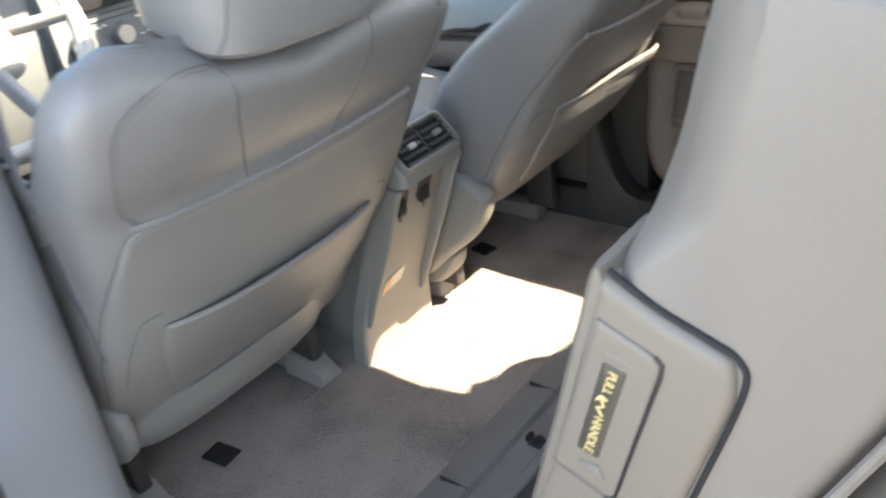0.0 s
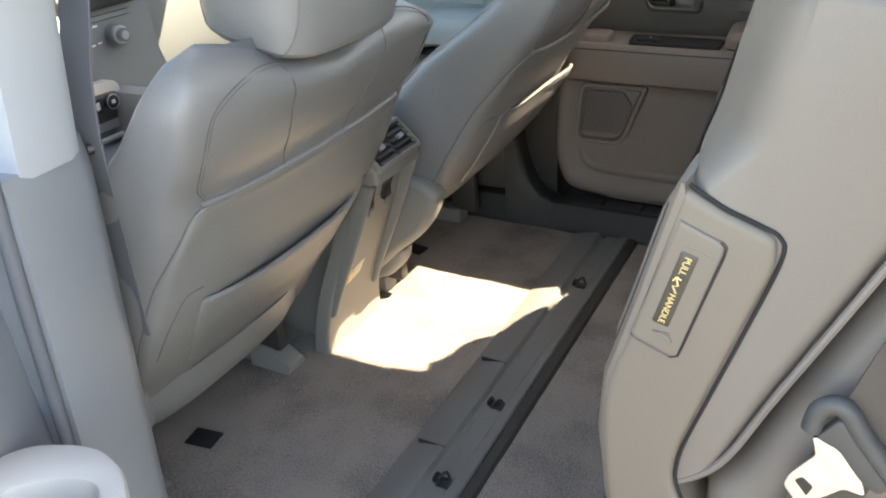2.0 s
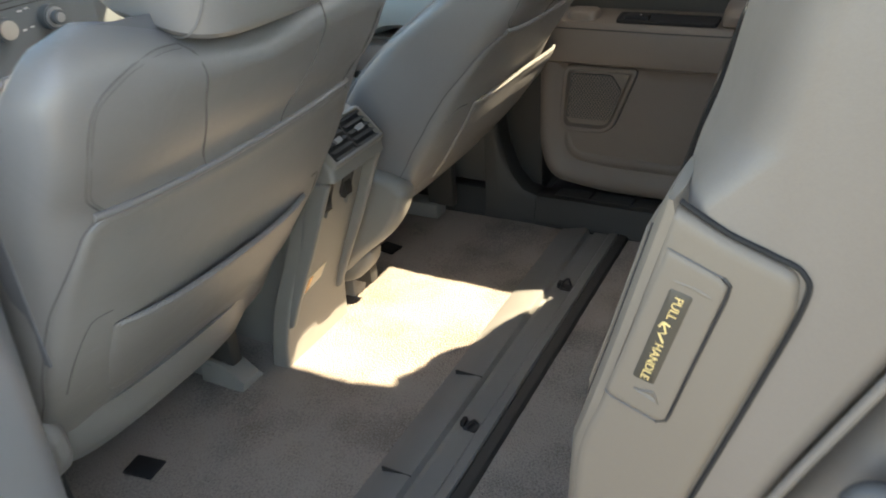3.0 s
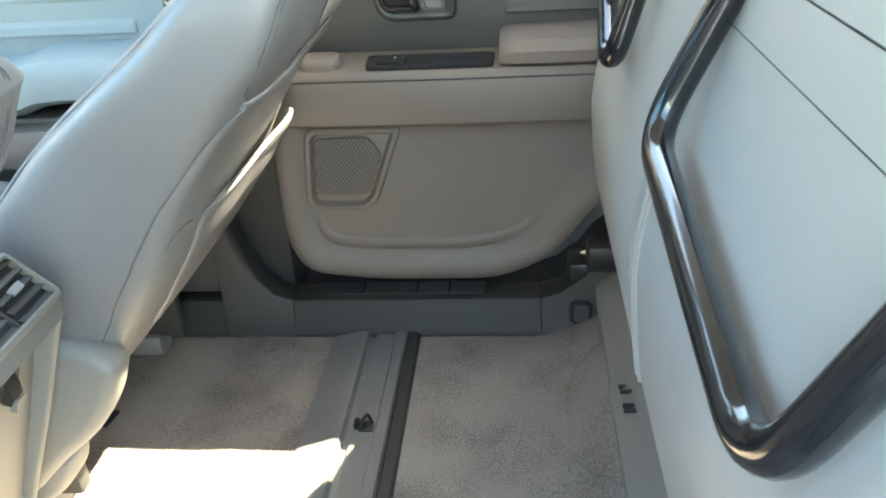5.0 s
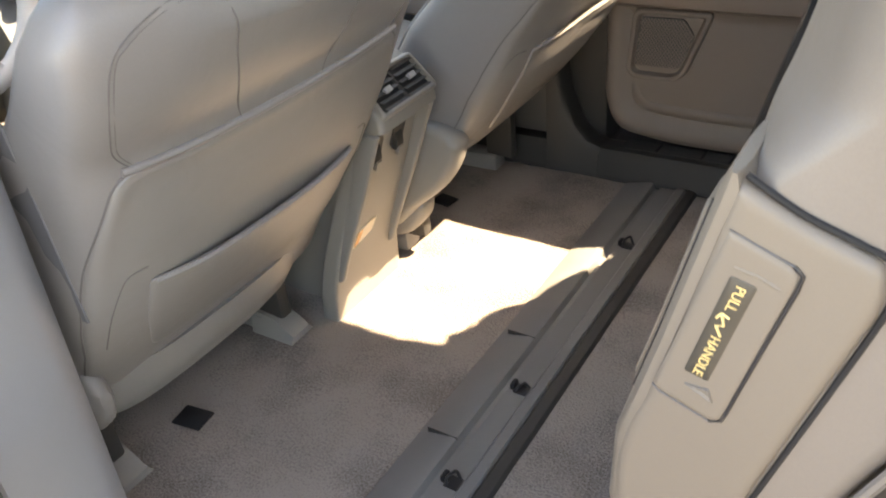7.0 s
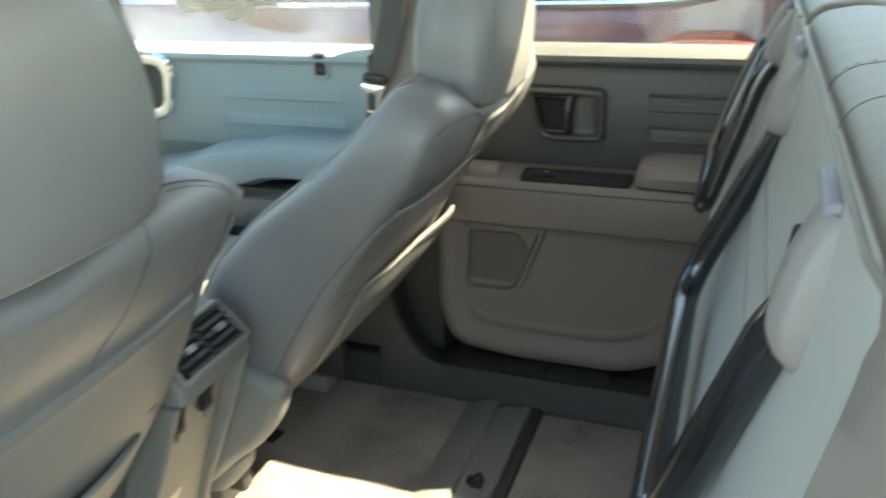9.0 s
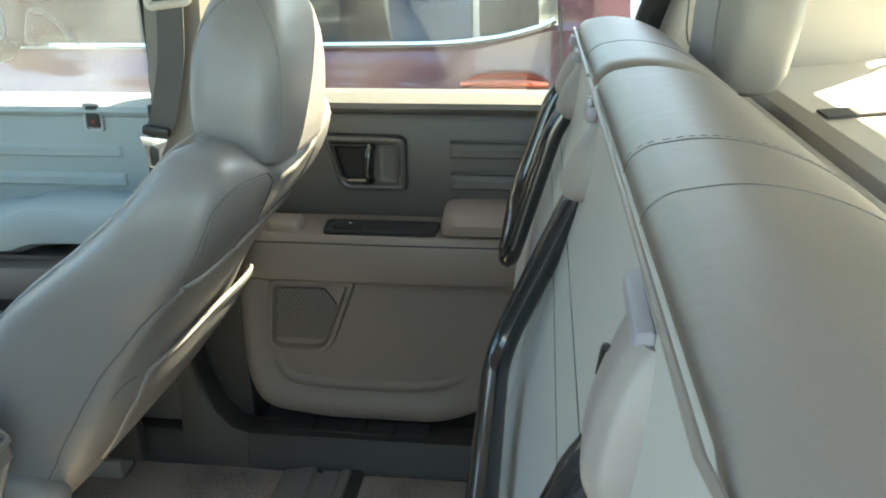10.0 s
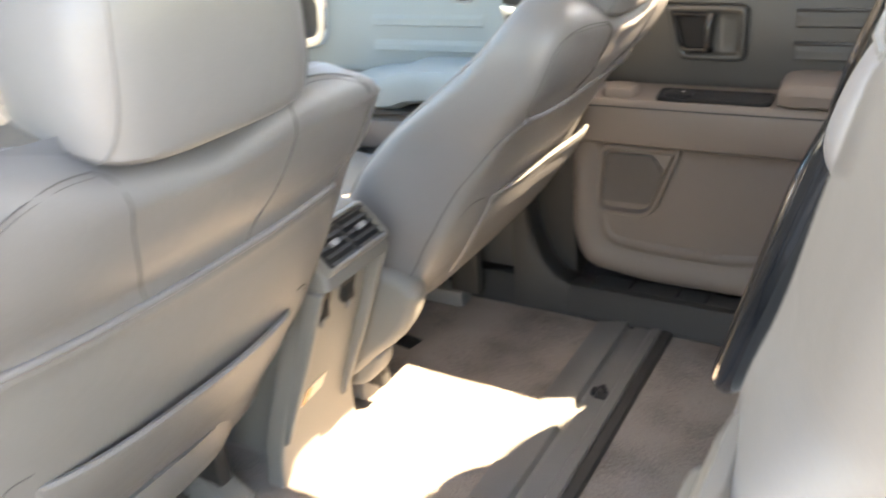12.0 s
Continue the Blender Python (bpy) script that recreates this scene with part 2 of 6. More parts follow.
BELT = material("grey_belt_webbing", (0.07, 0.068, 0.066), 0.75, vary=0.12, big=10, grain=1200, bump=0.5, depth=0.0006)
BELT_TAUPE = material("taupe_belt_webbing", (0.066, 0.054, 0.046), 0.75, vary=0.12, big=10, grain=1200, bump=0.5, depth=0.0006)
BELT_SLATE = material("slate_belt_webbing", (0.115, 0.120, 0.135), 0.75, vary=0.10, big=10, grain=1200, bump=0.5, depth=0.0006)
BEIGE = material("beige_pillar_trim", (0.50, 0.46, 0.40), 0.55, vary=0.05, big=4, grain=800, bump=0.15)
HEADLINER = material("beige_headliner", (0.52, 0.49, 0.44), 0.9, vary=0.05, big=5, grain=400, bump=0.3)
ARMREST = material("pale_armrest_plastic", (0.42, 0.41, 0.39), 0.5, vary=0.06, big=8, grain=900, bump=0.2, depth=0.0004)
DISPLAY = material("pale_green_display", (0.30, 0.36, 0.31), 0.3, vary=0.06, big=20, bump=0)
# darker copy of the beige trim, with the far pillar's shade painted in
BEIGE_SHADED = material("shaded_beige_pillar_trim", (0.16, 0.148, 0.13), 0.55, vary=0.05, big=4, grain=800, bump=0.15)
PALE_COOL = material("pale_cool_pillar_trim", (0.35, 0.37, 0.40), 0.5, vary=0.05, big=4, grain=800, bump=0.15)
# dark dash plastic raised to blue grey to carry the glare and haze
DASH = material("hazed_dash_plastic", (0.125, 0.140, 0.150), 0.5, vary=0.08, big=5, grain=700, bump=0.25)
SILVER = material("silver_plastic", (0.42, 0.42, 0.43), 0.35, 0.4, vary=0.05, big=8, bump=0.05)
GOLD = material("gold_print", (0.75, 0.58, 0.26), 0.35, 0.3, vary=0.05, big=30, bump=0)
LABEL = material("dark_label", (0.045, 0.040, 0.032), 0.35, vary=0.1, big=30, bump=0)
STICKER = material("cream_reflector", (0.62, 0.52, 0.38), 0.35, vary=0.2, big=25, bump=0.1)
AMBER = material("amber_lens", (0.62, 0.27, 0.07), 0.25, vary=0.15, big=40, bump=0)
WHITE_MARK = material("white_print", (0.7, 0.7, 0.7), 0.5, vary=0.05, bump=0)
RED = material("red_mark", (0.5, 0.03, 0.02), 0.4, vary=0.1, bump=0)
MAROON = material("maroon_car_paint", (0.090, 0.017, 0.046), 0.18, 0.25, vary=0.06, big=3, grain=2000, bump=0.0, coat=1.0)
# orange-red reflection on the pickup's handle, put into its colour
RED_REFLECT = material("handle_red_reflection", (0.52, 0.10, 0.055), 0.16, 0.85, vary=0.08, big=30, bump=0, coat=0.6)
TRUCK = material("grey_body_paint", (0.30, 0.31, 0.32), 0.3, 0.4, vary=0.05, big=3, bump=0, coat=1.0)
TYRE = material("tyre_rubber", (0.02, 0.02, 0.02), 0.8, vary=0.2, big=10, grain=200, bump=0.4)
ASPHALT = material("worn_asphalt", (0.14, 0.135, 0.128), 0.9, vary=0.35, big=0.8, grain=120, bump=0.8, depth=0.006)
CONCRETE = material("pale_blue_backdrop", (0.50, 0.57, 0.64), 0.85, vary=0.12, big=0.6, grain=60, bump=0.3, depth=0.003)


def glass(name, tint, clear, dust):
    """Thin window glass: mostly see-through, with the gloss of glass."""
    m = bpy.data.materials.new(name)
    m.use_nodes = True
    nt = m.node_tree
    nt.nodes.remove(nt.nodes["Principled BSDF"])
    tr, gl, mix, fr = (nt.nodes.new("ShaderNode" + k) for k in ("BsdfTransparent", "BsdfGlossy", "MixShader", "Fresnel"))
    tr.inputs["Color"].default_value = (*[c * clear for c in tint], 1)
    gl.inputs["Roughness"].default_value = 0.02
    fr.inputs["IOR"].default_value = 1.5
    # dust on the pane scatters a little of the light
    du, dm, nz, mr = (nt.nodes.new("ShaderNode" + k) for k in ("BsdfTranslucent", "MixShader", "TexNoise", "MapRange"))
    nz.inputs["Scale"].default_value, nz.inputs["Detail"].default_value = 5, 3
    mr.inputs["From Min"].default_value, mr.inputs["From Max"].default_value = 0.35, 0.75
    mr.inputs["To Min"].default_value, mr.inputs["To Max"].default_value = dust * 0.5, dust * 1.5
    nt.links.new(nz.outputs["Fac"], mr.inputs["Value"])
    nt.links.new(mr.outputs[0], dm.inputs[0])
    nt.links.new(tr.outputs[0], dm.inputs[1])
    nt.links.new(du.outputs[0], dm.inputs[2])
    nt.links.new(fr.outputs[0], mix.inputs[0])
    nt.links.new(dm.outputs[0], mix.inputs[1])
    nt.links.new(gl.outputs[0], mix.inputs[2])
    nt.links.new(mix.outputs[0], nt.nodes["Material Output"].inputs["Surface"])
    return m


GLASS = glass("clear_window_glass", (0.93, 0.97, 0.95), 0.95, 0.005)
GLASS_SHADE = glass("blue_green_windshield_glass", (0.74, 0.94, 1.0), 0.97, 0.004)
GLASS_DUSTY = glass("dusty_window_glass", (0.86, 0.96, 1.0), 0.95, 0.045)
# blue of the reflected sky put into the pickup's glass as a tint
GLASS_DARK = glass("sky_tinted_window_glass", (0.62, 0.74, 0.84), 0.72, 0.01)


# ---- cabin structure: x runs to the rear, y across to the far doors, z up from the carpet ----
MID = 0.985          # the cabin's centre line
FAR = 1.655          # face of the far doors' lower trim


def carpet(u, v, x0, x1, y0, y1, rough, rise):
    x, y = x0 + (x1 - x0) * u, y0 + (y1 - y0) * v
    n = noise.noise((x * 9, y * 9, 3)) * 0.6 + noise.noise((x * 31, y * 31, 7)) * 0.4
    return (x, y, rough * n + rise(x, y))


def rise_rear(x, y):
    s = max(0.0, (x + 0.16) / 0.14)
    lump = math.sqrt(max(0.0, 1 - ((x + 0.035) / 0.068) ** 2 - ((y - 1.31) / 0.19) ** 2))
    return 0.05 * min(1, s) ** 2 + 0.026 * lump


solid("floor_front", grid(lambda u, v: carpet(u, v, -1.75, -0.50, 0.24, 1.63, 0.003, lambda x, y: 0.0), 140, 150), CARPET,
      "grey carpet on the cabin floor behind the front seats", "carpet", kind="structure")
solid("floor_rear", grid(lambda u, v: carpet(u, v, -0.36, 0.04, 0.24, 1.66, 0.004, rise_rear), 70, 170), CARPET,
      "brushed and stained grey carpet before the rear seat", "carpet", kind="structure")
solid("floor_pan", box(-1.80, 0.62, 0.16, 1.81, -0.10, -0.02, 0.004), SILL, "dark steel floor pan under the carpet", "floor", kind="structure")

# the cross rail between the two carpets
rail = thing("floor_rail", (-0.43, 0.9, 0.0), "grey plastic cross rail with black edge strip on the floor", "floor rail", kind="structure")
prof = [(-0.512, -0.015), (-0.512, 0.002), (-0.500, 0.006), (-0.455, 0.016), (-0.447, 0.015), (-0.443, 0.002), (-0.434, 0.000), (-0.432, 0.007), (-0.420, 0.008),
        (-0.398, 0.008), (-0.394, 0.013), (-0.378, 0.014), (-0.375, 0.008), (-0.375, -0.015)]
part("trough", loft([[(x, y, z) for x, z in prof] for y in (0.26, 0.7, 1.1, 1.575)]), RAIL, rail)
prof = [(-0.3745, -0.015), (-0.3745, 0.010), (-0.371, 0.0125), (-0.356, 0.0095), (-0.352, 0.004), (-0.352, -0.015)]
part("edge_strip", loft([[(x, y, z) for x, z in prof] for y in (0.26, 0.9, 1.578)]), SILL, rail, "dark rubber edge strip")
for y in (0.40, 0.72, 0.98):
    part("joint", box(-0.498, -0.446, y - 0.0007, y + 0.0007, 0.004, 0.0163, 0.0003), SILL, rail)


def floor_hook(y, tilt):
    h = thing("floor_hook", (-0.410, y, 0.008), "small black metal seat latch clip on the floor rail", "latch clip", "latch clips along the floor rail")
    part("clip_plate", box(-0.422, -0.399, y - 0.011, y + 0.011, 0.0075, 0.0115, 0.0015), BLACK, h)
    part("loop", tube(fillet([(-0.417, y - 0.008, 0.010), (-0.416, y - 0.008, 0.026 + tilt), (-0.409, y + 0.009, 0.028 + tilt), (-0.403, y + 0.009, 0.010)], 0.006), 0.0026, 8), BLACK, h)
    part("spring", box(-0.430, -0.422, y - 0.005, y + 0.012, 0.006, 0.018, 0.002), RUBBER, h)


for y, k in ((0.650, 0.0), (0.862, -0.010), (1.322, 0.0)):
    floor_hook(y, k)

for x, y, w, d, a in ((-0.862, 0.574, 0.056, 0.042, 8), (-0.856, 1.346, 0.05, 0.04, -10)):
    solid("floor_pad", box(x - w / 2, x + w / 2, y - d / 2, y + d / 2, 0.0015, 0.006, 0.002, turn=(0, 0, a)), RUBBER, "small black rubber fixing pad on the carpet", "floor pad", "pads on the carpet")

# far sill, kick panels and pillars
sill_prof = [(1.578, -0.02), (1.578, 0.004), (1.584, 0.010), (1.592, 0.054), (1.600, 0.066), (1.612, 0.069), (1.655, 0.062), (1.672, 0.058), (1.685, 0.045), (1.80, 0.045), (1.80, -0.02)]
sill = thing("sill_far", (-0.40, 1.64, 0.0), "slate grey plastic door sill with ribbed tread", "door sill", kind="structure")
part("sill_trim", loft([[(x, y, z) for y, z in sill_prof] for x in (-0.585, -0.4, -0.2, -0.134)]), SILL, sill)
for i in range(7):
    y = 1.617 + 0.0085 * i
    part("tread_rib", box(-0.545, -0.235, y - 0.0018, y + 0.0018, 0.060 - 0.0008 * i, 0.0715 - 0.0011 * i, 0.0015), SILL, sill)
for x in (-0.46, -0.36, -0.30):
    part("tread_gap", box(x - 0.002, x + 0.002, 1.615, 1.672, 0.060, 0.0722, 0.001), RUBBER, sill)


def kick_ring(x, lift, back):
    out = []
    for y, z in sill_prof[:-2]:
        t = max(0.0, (z - 0.004) / 0.066)
        out.append((x - back * t, y + 0.01 * lift * t, z + lift * t))
    out += [(x - back, 1.80, 0.045 + lift), (x - back, 1.80, -0.02)]
    return out


solid("sill_far_front", loft([[(x, y, z) for y, z in sill_prof] for x in (-1.74, -1.2, -0.7145)]), SILL, "slate grey door sill below the front passenger door", "door sill", kind="structure")
# lower pillar trim sweeps up from the sill between the two far doors
solid("pillar_far_lower", loft([kick_ring(x, l, b) for x, l, b in ((-0.586, 0, 0), (-0.62, 0.012, 0.0), (-0.65, 0.05, 0.0), (-0.68, 0.14, 0.0), (-0.700, 0.30, 0), (-0.706, 0.48, 0), (-0.709, 0.60, 0), (-0.713, 0.60, 0))]), SILL,
      "slate grey curved lower pillar trim between the far doors", "pillar trim", kind="structure")
solid("pillar_far_core", box(-0.735, -0.598, 1.668, 1.77, -0.02, 0.70, 0.004), SILL, "dark slate pillar core beside the door seals", "pillar", kind="structure")
# rear end of the sill: corner trim against the seat base
solid("sill_corner", loft([kick_ring(x, l, b) for x, l, b in ((-0.1325, 0.0, 0), (-0.10, 0.012, 0.0), (-0.06, 0.045, 0.0), (-0.02, 0.10, 0), (0.05, 0.16, 0), (0.3, 0.2, 0))]), SILL,
      "slate grey corner trim at the rear end of the sill", "sill trim", kind="structure")
solid("pillar_far_upper", loft([[(x + dx, y, z) for dx, y in ((-0.050, 1.66), (-0.036, 1.615), (0.06, 1.615), (0.075, 1.66), (0.075, 1.76), (-0.050, 1.76))] for x, z in ((-0.665, 0.60), (-0.66, 0.75), (-0.645, 0.95), (-0.62, 1.25))]), BEIGE_SHADED,
      "beige upper pillar trim, darkened for shade, beside the passenger belt", "pillar trim", kind="structure")
solid("pillar_far_rear", loft([[(x + dx, y, z) for dx, y in ((-0.05, 1.66), (-0.03, 1.60), (0.12, 1.60), (0.30, 1.64), (0.30, 1.78), (-0.05 + 0.06 * min(1, max(0, (z - 0.9) / 0.15)), 1.78))] for x, z in ((0.185, 0.18), (0.185, 0.66), (0.190, 0.80), (0.236, 0.95), (0.305, 1.06), (0.325, 1.26))]), BEIGE,
      "beige rear pillar trim beside the rear seat", "pillar trim", kind="structure")
solid("weatherstrip", tube(catmull([(0.106, 1.655, 0.64), (0.119, 1.652, 0.80), (0.162, 1.650, 0.93), (0.240, 1.645, 1.06), (0.262, 1.638, 1.15), (0.266, 1.630, 1.23)], 5), 0.022, 10), RUBBER,
      "black rubber door seal along the rear pillar", "door seal", kind="structure")

# kick panel under the rear seat
kick = thing("seat_base_panel", (-0.02, 1.2, 0.0), "grey plastic panel along the foot of the rear seat", "seat base", kind="structure")
kp = [(-0.030, -0.01), (-0.034, 0.030), (-0.040, 0.095), (-0.030, 0.108), (0.010, 0.135), (0.06, 0.25), (0.10, 0.26), (0.10, -0.01)]
part("base_far", loft([[(x, y, z) for x, z in kp] for y in (1.3205, 1.45, 1.60)]), TRIM, kick)
kp2 = [(x - 0.004 if x < 0.05 else x, z) for x, z in kp]
part("base_near", loft([[(x, y, z) for x, z in kp2] for y in (0.38, 0.8, 1.3175)]), TRIM, kick)
for y, z in ((1.292, 0.112), (1.275, 0.117), (1.245, 0.116), (1.232, 0.119)):
    part("slot", box(-0.035, -0.018, y - 0.003, y + 0.003, z - 0.0024, z + 0.0024, 0.001), BLACK, kick)
ring_ob = thing("tie_down_ring", (-0.06, 1.600, 0.045), "black tie-down ring at the corner of the floor", "tie-down ring")
part("ring", tube([(p.x, 1.588, p.y) for p in round_poly([(-0.080, 0.026), (-0.046, 0.026), (-0.046, 0.064), (-0.080, 0.064)], 0.010, 4)], 0.0045, 8, closed=True), BLACK, ring_ob)
solid("latch_block", join(box(-0.085, -0.01, 1.60, 1.66, 0.10, 0.135, 0.006), box(-0.055, 0.0, 1.585, 1.64, 0.125, 0.175, 0.008)), BLACK,
      "black rubber door stop block at the sill corner", "door stop", kind="structure")

# near side: sill, pillar, closed front door, roof and back wall that close the cab
solid("sill_near", loft([[(x, y, z) for y, z in ((0.335, -0.02), (0.335, 0.05), (0.32, 0.064), (0.27, 0.062), (0.20, 0.03), (0.16, -0.02))] for x in (-0.80, -0.4, 0.0, 0.40)]), SILL,
      "slate grey door sill at the open door", "door sill", kind="structure")
near_b = thing("pillar_near", (-0.74, 0.30, 0.0), "slate pillar trim lightened for haze, with pale grey top, beside the open door", "pillar trim", kind="structure")
low = [(-0.622, 0.319), (-0.648, 0.350), (-0.70, 0.372), (-0.80, 0.380), (-0.84, 0.36), (-0.84, 0.20), (-0.70, 0.19), (-0.604, 0.222)]
part("lower_trim", loft([[(cx + (x - cx) * s + dx, y * 1.0, z) for x, y in low] for cx, s, dx, z in ((-0.74, 1.1, -0.06, -0.02), (-0.74, 1.04, -0.04, 0.20), (-0.74, 1.0, -0.015, 0.45), (-0.74, 1.0, 0.002, 0.655), (-0.74, 0.97, 0.0, 0.690))]), PILLAR, near_b)
up = [(-0.616, 0.308), (-0.632, 0.330), (-0.72, 0.336), (-0.74, 0.32), (-0.74, 0.22), (-0.612, 0.244)]
part("upper_trim", loft([[(x + dx, y + dy, z) for x, y in up] for dx, dy, z in ((0, 0, 0.68), (0.01, 0.015, 0.85), (0.03, 0.05, 1.18))]), PALE_COOL, near_b, "pale grey upper pillar cover")
part("door_seal", tube(catmull([(-0.655, 0.212, -0.0), (-0.635, 0.212, 0.35), (-0.610, 0.216, 0.70), (-0.598, 0.245, 0.95), (-0.57, 0.31, 1.24)], 6), 0.008, 10), BELT_SLATE, near_b)
part("belt_anchor", join(box(-0.715, -0.69, 0.378, 0.392, 0.585, 0.63, 0.005), tube([(-0.70, 0.375, 0.612), (-0.70, 0.402, 0.612)], 0.010, 12)), BLACK, near_b)

# roof; the unseen opening is added to let sun onto wheel and dash
hole = (-1.04, -0.72, 0.70, 1.28)
for nm, z0, z1, m, lab in (("roof", 1.245, 1.265, HEADLINER, "beige cloth headliner round the moonroof"), ("roof_skin", 1.285, 1.305, TRUCK, "grey painted roof with moonroof opening")):
    solid(nm, join(box(-1.12, hole[0], 0.32, 1.60, z0, z1, 0.003), box(hole[1], 0.56, 0.32, 1.60, z0, z1, 0.003),
                   box(hole[0] - 0.002, hole[1] + 0.002, 0.32, hole[2], z0 + 0.001, z1 - 0.001, 0.003), box(hole[0] - 0.002, hole[1] + 0.002, hole[3], 1.60, z0 + 0.001, z1 - 0.001, 0.003)), m, lab, "roof", kind="structure")
for nm, y0, y1 in (("roof_rail_near", 0.32, 0.37), ("roof_rail_far", 1.545, 1.592)):
    solid(nm, box(-1.14, 0.56, y0, y1, 1.220, 1.305, 0.02), BEIGE, "beige roof rail trim", "roof rail", kind="structure")
# unseen corner piece, added to round the sun patch on the floor
solid("sun_blocker_far", prism(round_poly([(0.185, 1.232), (0.215, 1.220), (0.245, 1.198), (0.262, 1.165), (0.27, 1.12), (0.31, 1.12), (0.31, 1.24), (0.185, 1.24)], [0.01, 0.03, 0.03, 0.03, 0.01, 0.005, 0.005, 0.005], 4), "y", 1.57, 1.60, 0.004), BEIGE, "unseen beige corner piece added to shape the sun patch", "pillar trim", kind="structure")
solid("wall_rear_lower", box(0.50, 0.56, 0.20, 1.77, -0.05, 0.80, 0.01), BEIGE, "pale rear cab wall behind the seat", "cab wall", kind="structure")
solid("wall_rear_upper", box(0.50, 0.56, 0.30, 1.67, 1.14, 1.27, 0.01), BEIGE, "beige header above the rear window", "cab wall", kind="structure")
solid("rear_shelf", loft([[(x, y, z) for x, z in ((0.264, 0.70), (0.266, 0.766), (0.276, 0.778), (0.495, 0.800), (0.495, 0.70))] for y in (0.42, 0.98, 1.58)]), BEIGE, "pale beige shelf trim below the rear window", "shelf", kind="structure")
for y in (0.72, 1.25):
    solid("shelf_strap", loft([[(x, y - 0.02, z), (x, y + 0.02, z), (x, y + 0.02, z + 0.003), (x, y - 0.02, z + 0.003)] for x, z in ((0.280, 0.7795), (0.380, 0.7895), (0.493, 0.8010))]), BELT, "dark tether strap on the rear shelf", "strap", "straps on the rear shelf")
solid("wall_far_rear", box(0.33, 0.56, 1.662, 1.78, 0.0, 1.27, 0.01), BEIGE, "beige rear quarter trim", "cab wall", kind="structure")
solid("rear_pillar_near", box(0.36, 0.56, 0.22, 0.40, 0.0, 1.27, 0.02), BEIGE, "beige rear pillar trim at the open door", "pillar trim", kind="structure")
w = thing("window_rear", (0.53, 1.0, 0.97), "clear rear window of the cab", "window", kind="structure")
part("pane", box(0.525, 0.531, 0.40, 1.60, 0.80, 1.14, 0.0), GLASS, w).visible_shadow = False
part("seal", tube([(0.52, p.x, p.y) for p in round_poly([(0.41, 0.822), (1.59, 0.822), (1.58, 1.135), (0.42, 1.135)], 0.05, 5)], 0.008, 8, closed=True), RUBBER, w)
solid("firewall", box(-1.86, -1.80, 0.16, 1.81, -0.10, 0.72, 0.01), DASH, "dark bulkhead ahead of the dashboard", "bulkhead", kind="structure")
w = thing("windshield", (-1.5, 1.0, 0.95), "clear sloping windshield", "window", kind="structure")
part("pane", loft([[(-1.86, 0.30, 0.72), (-1.86, 1.67, 0.72), (-1.852, 1.67, 0.724), (-1.852, 0.30, 0.724)], [(-1.14, 0.36, 1.26), (-1.14, 1.58, 1.26), (-1.132, 1.58, 1.264), (-1.132, 0.36, 1.264)]]), GLASS_SHADE, w)
for nm, y in (("windshield_pillar_near", 0.30), ("windshield_pillar_far", 1.66)):
    solid(nm, tube([(-1.88, y, 0.70), (-1.5, y, 0.96), (-1.12, y, 1.26)], 0.035, 10), BEIGE, "beige windshield pillar trim", "pillar trim", kind="structure")


# ---- far doors ----
def door_shell(name, x0, x1, label):
    d = thing(name, ((x0 + x1) / 2, FAR + 0.05, 0.03), label, "car door")
    part("outer_skin", box(x0, x1, 1.775, 1.80, -0.05, 0.70, 0.01), TRUCK, d, "grey painted outer skin")
    return d


def on_door(y):
    return lambda a, b, h: (a, y - h, b)


rear_door = door_shell("rear_door", -0.60, 0.10, "closed rear door with taupe lower trim, speaker, armrest and charcoal upper trim")
low_out = round_poly([(-0.597, 0.42), (-0.603, 0.17), (-0.575, 0.090), (-0.44, 0.071), (-0.21, 0.071), (-0.115, 0.112), (-0.02, 0.24), (0.10, 0.30), (0.10, 0.42)],
                     [0.01, 0.05, 0.05, 0.05, 0.05, 0.05, 0.06, 0.01, 0.01], 7)
part("lower_panel", panel(low_out, [(0, -0.06), (0.0, -0.014), (0.003, -0.006), (0.009, -0.001), (0.018, 0.001), (0.028, 0.0005), (0.038, -0.002), (0.050, -0.0075), (0.062, -0.0115), (0.072, -0.012)], on_door(FAR), 4), DOOR_TRIM, rear_door)
# rounded ridge along the foot of the recessed field
part("map_ridge", tube(catmull([(-0.536, FAR + 0.040, 0.29), (-0.533, FAR + 0.030, 0.20), (-0.512, FAR + 0.0275, 0.160), (-0.45, FAR + 0.0265, 0.150), (-0.35, FAR + 0.0262, 0.148), (-0.25, FAR + 0.0265, 0.150), (-0.17, FAR + 0.0285, 0.174), (-0.10, FAR + 0.034, 0.25), (-0.06, FAR + 0.044, 0.34)], 6), 0.0195, 18), DOOR_TRIM, rear_door)
spk_out = round_poly([(-0.537, 0.378), (-0.366, 0.378), (-0.425, 0.222), (-0.551, 0.222)], [0.025, 0.016, 0.035, 0.03], 7)
sp = part("speaker_bezel", panel(spk_out, [(0, -0.012), (0.001, 0.002), (0.004, 0.0045), (0.010, 0.004), (0.0135, -0.002), (0.016, -0.006)], on_door(FAR), 3), DOOR_TRIM, rear_door)
grille_out = round_poly([(-0.522, 0.357), (-0.428, 0.359), (-0.405, 0.325), (-0.432, 0.251), (-0.534, 0.251)], [0.008, 0.01, 0.01, 0.012, 0.008], 4)
gr = part("speaker_grille", panel(grille_out, [(0, -0.008), (0.0005, -0.0025), (0.003, -0.0022)], on_door(FAR), 3), DOOR_UPPER, sp, "taupe mesh speaker grille")


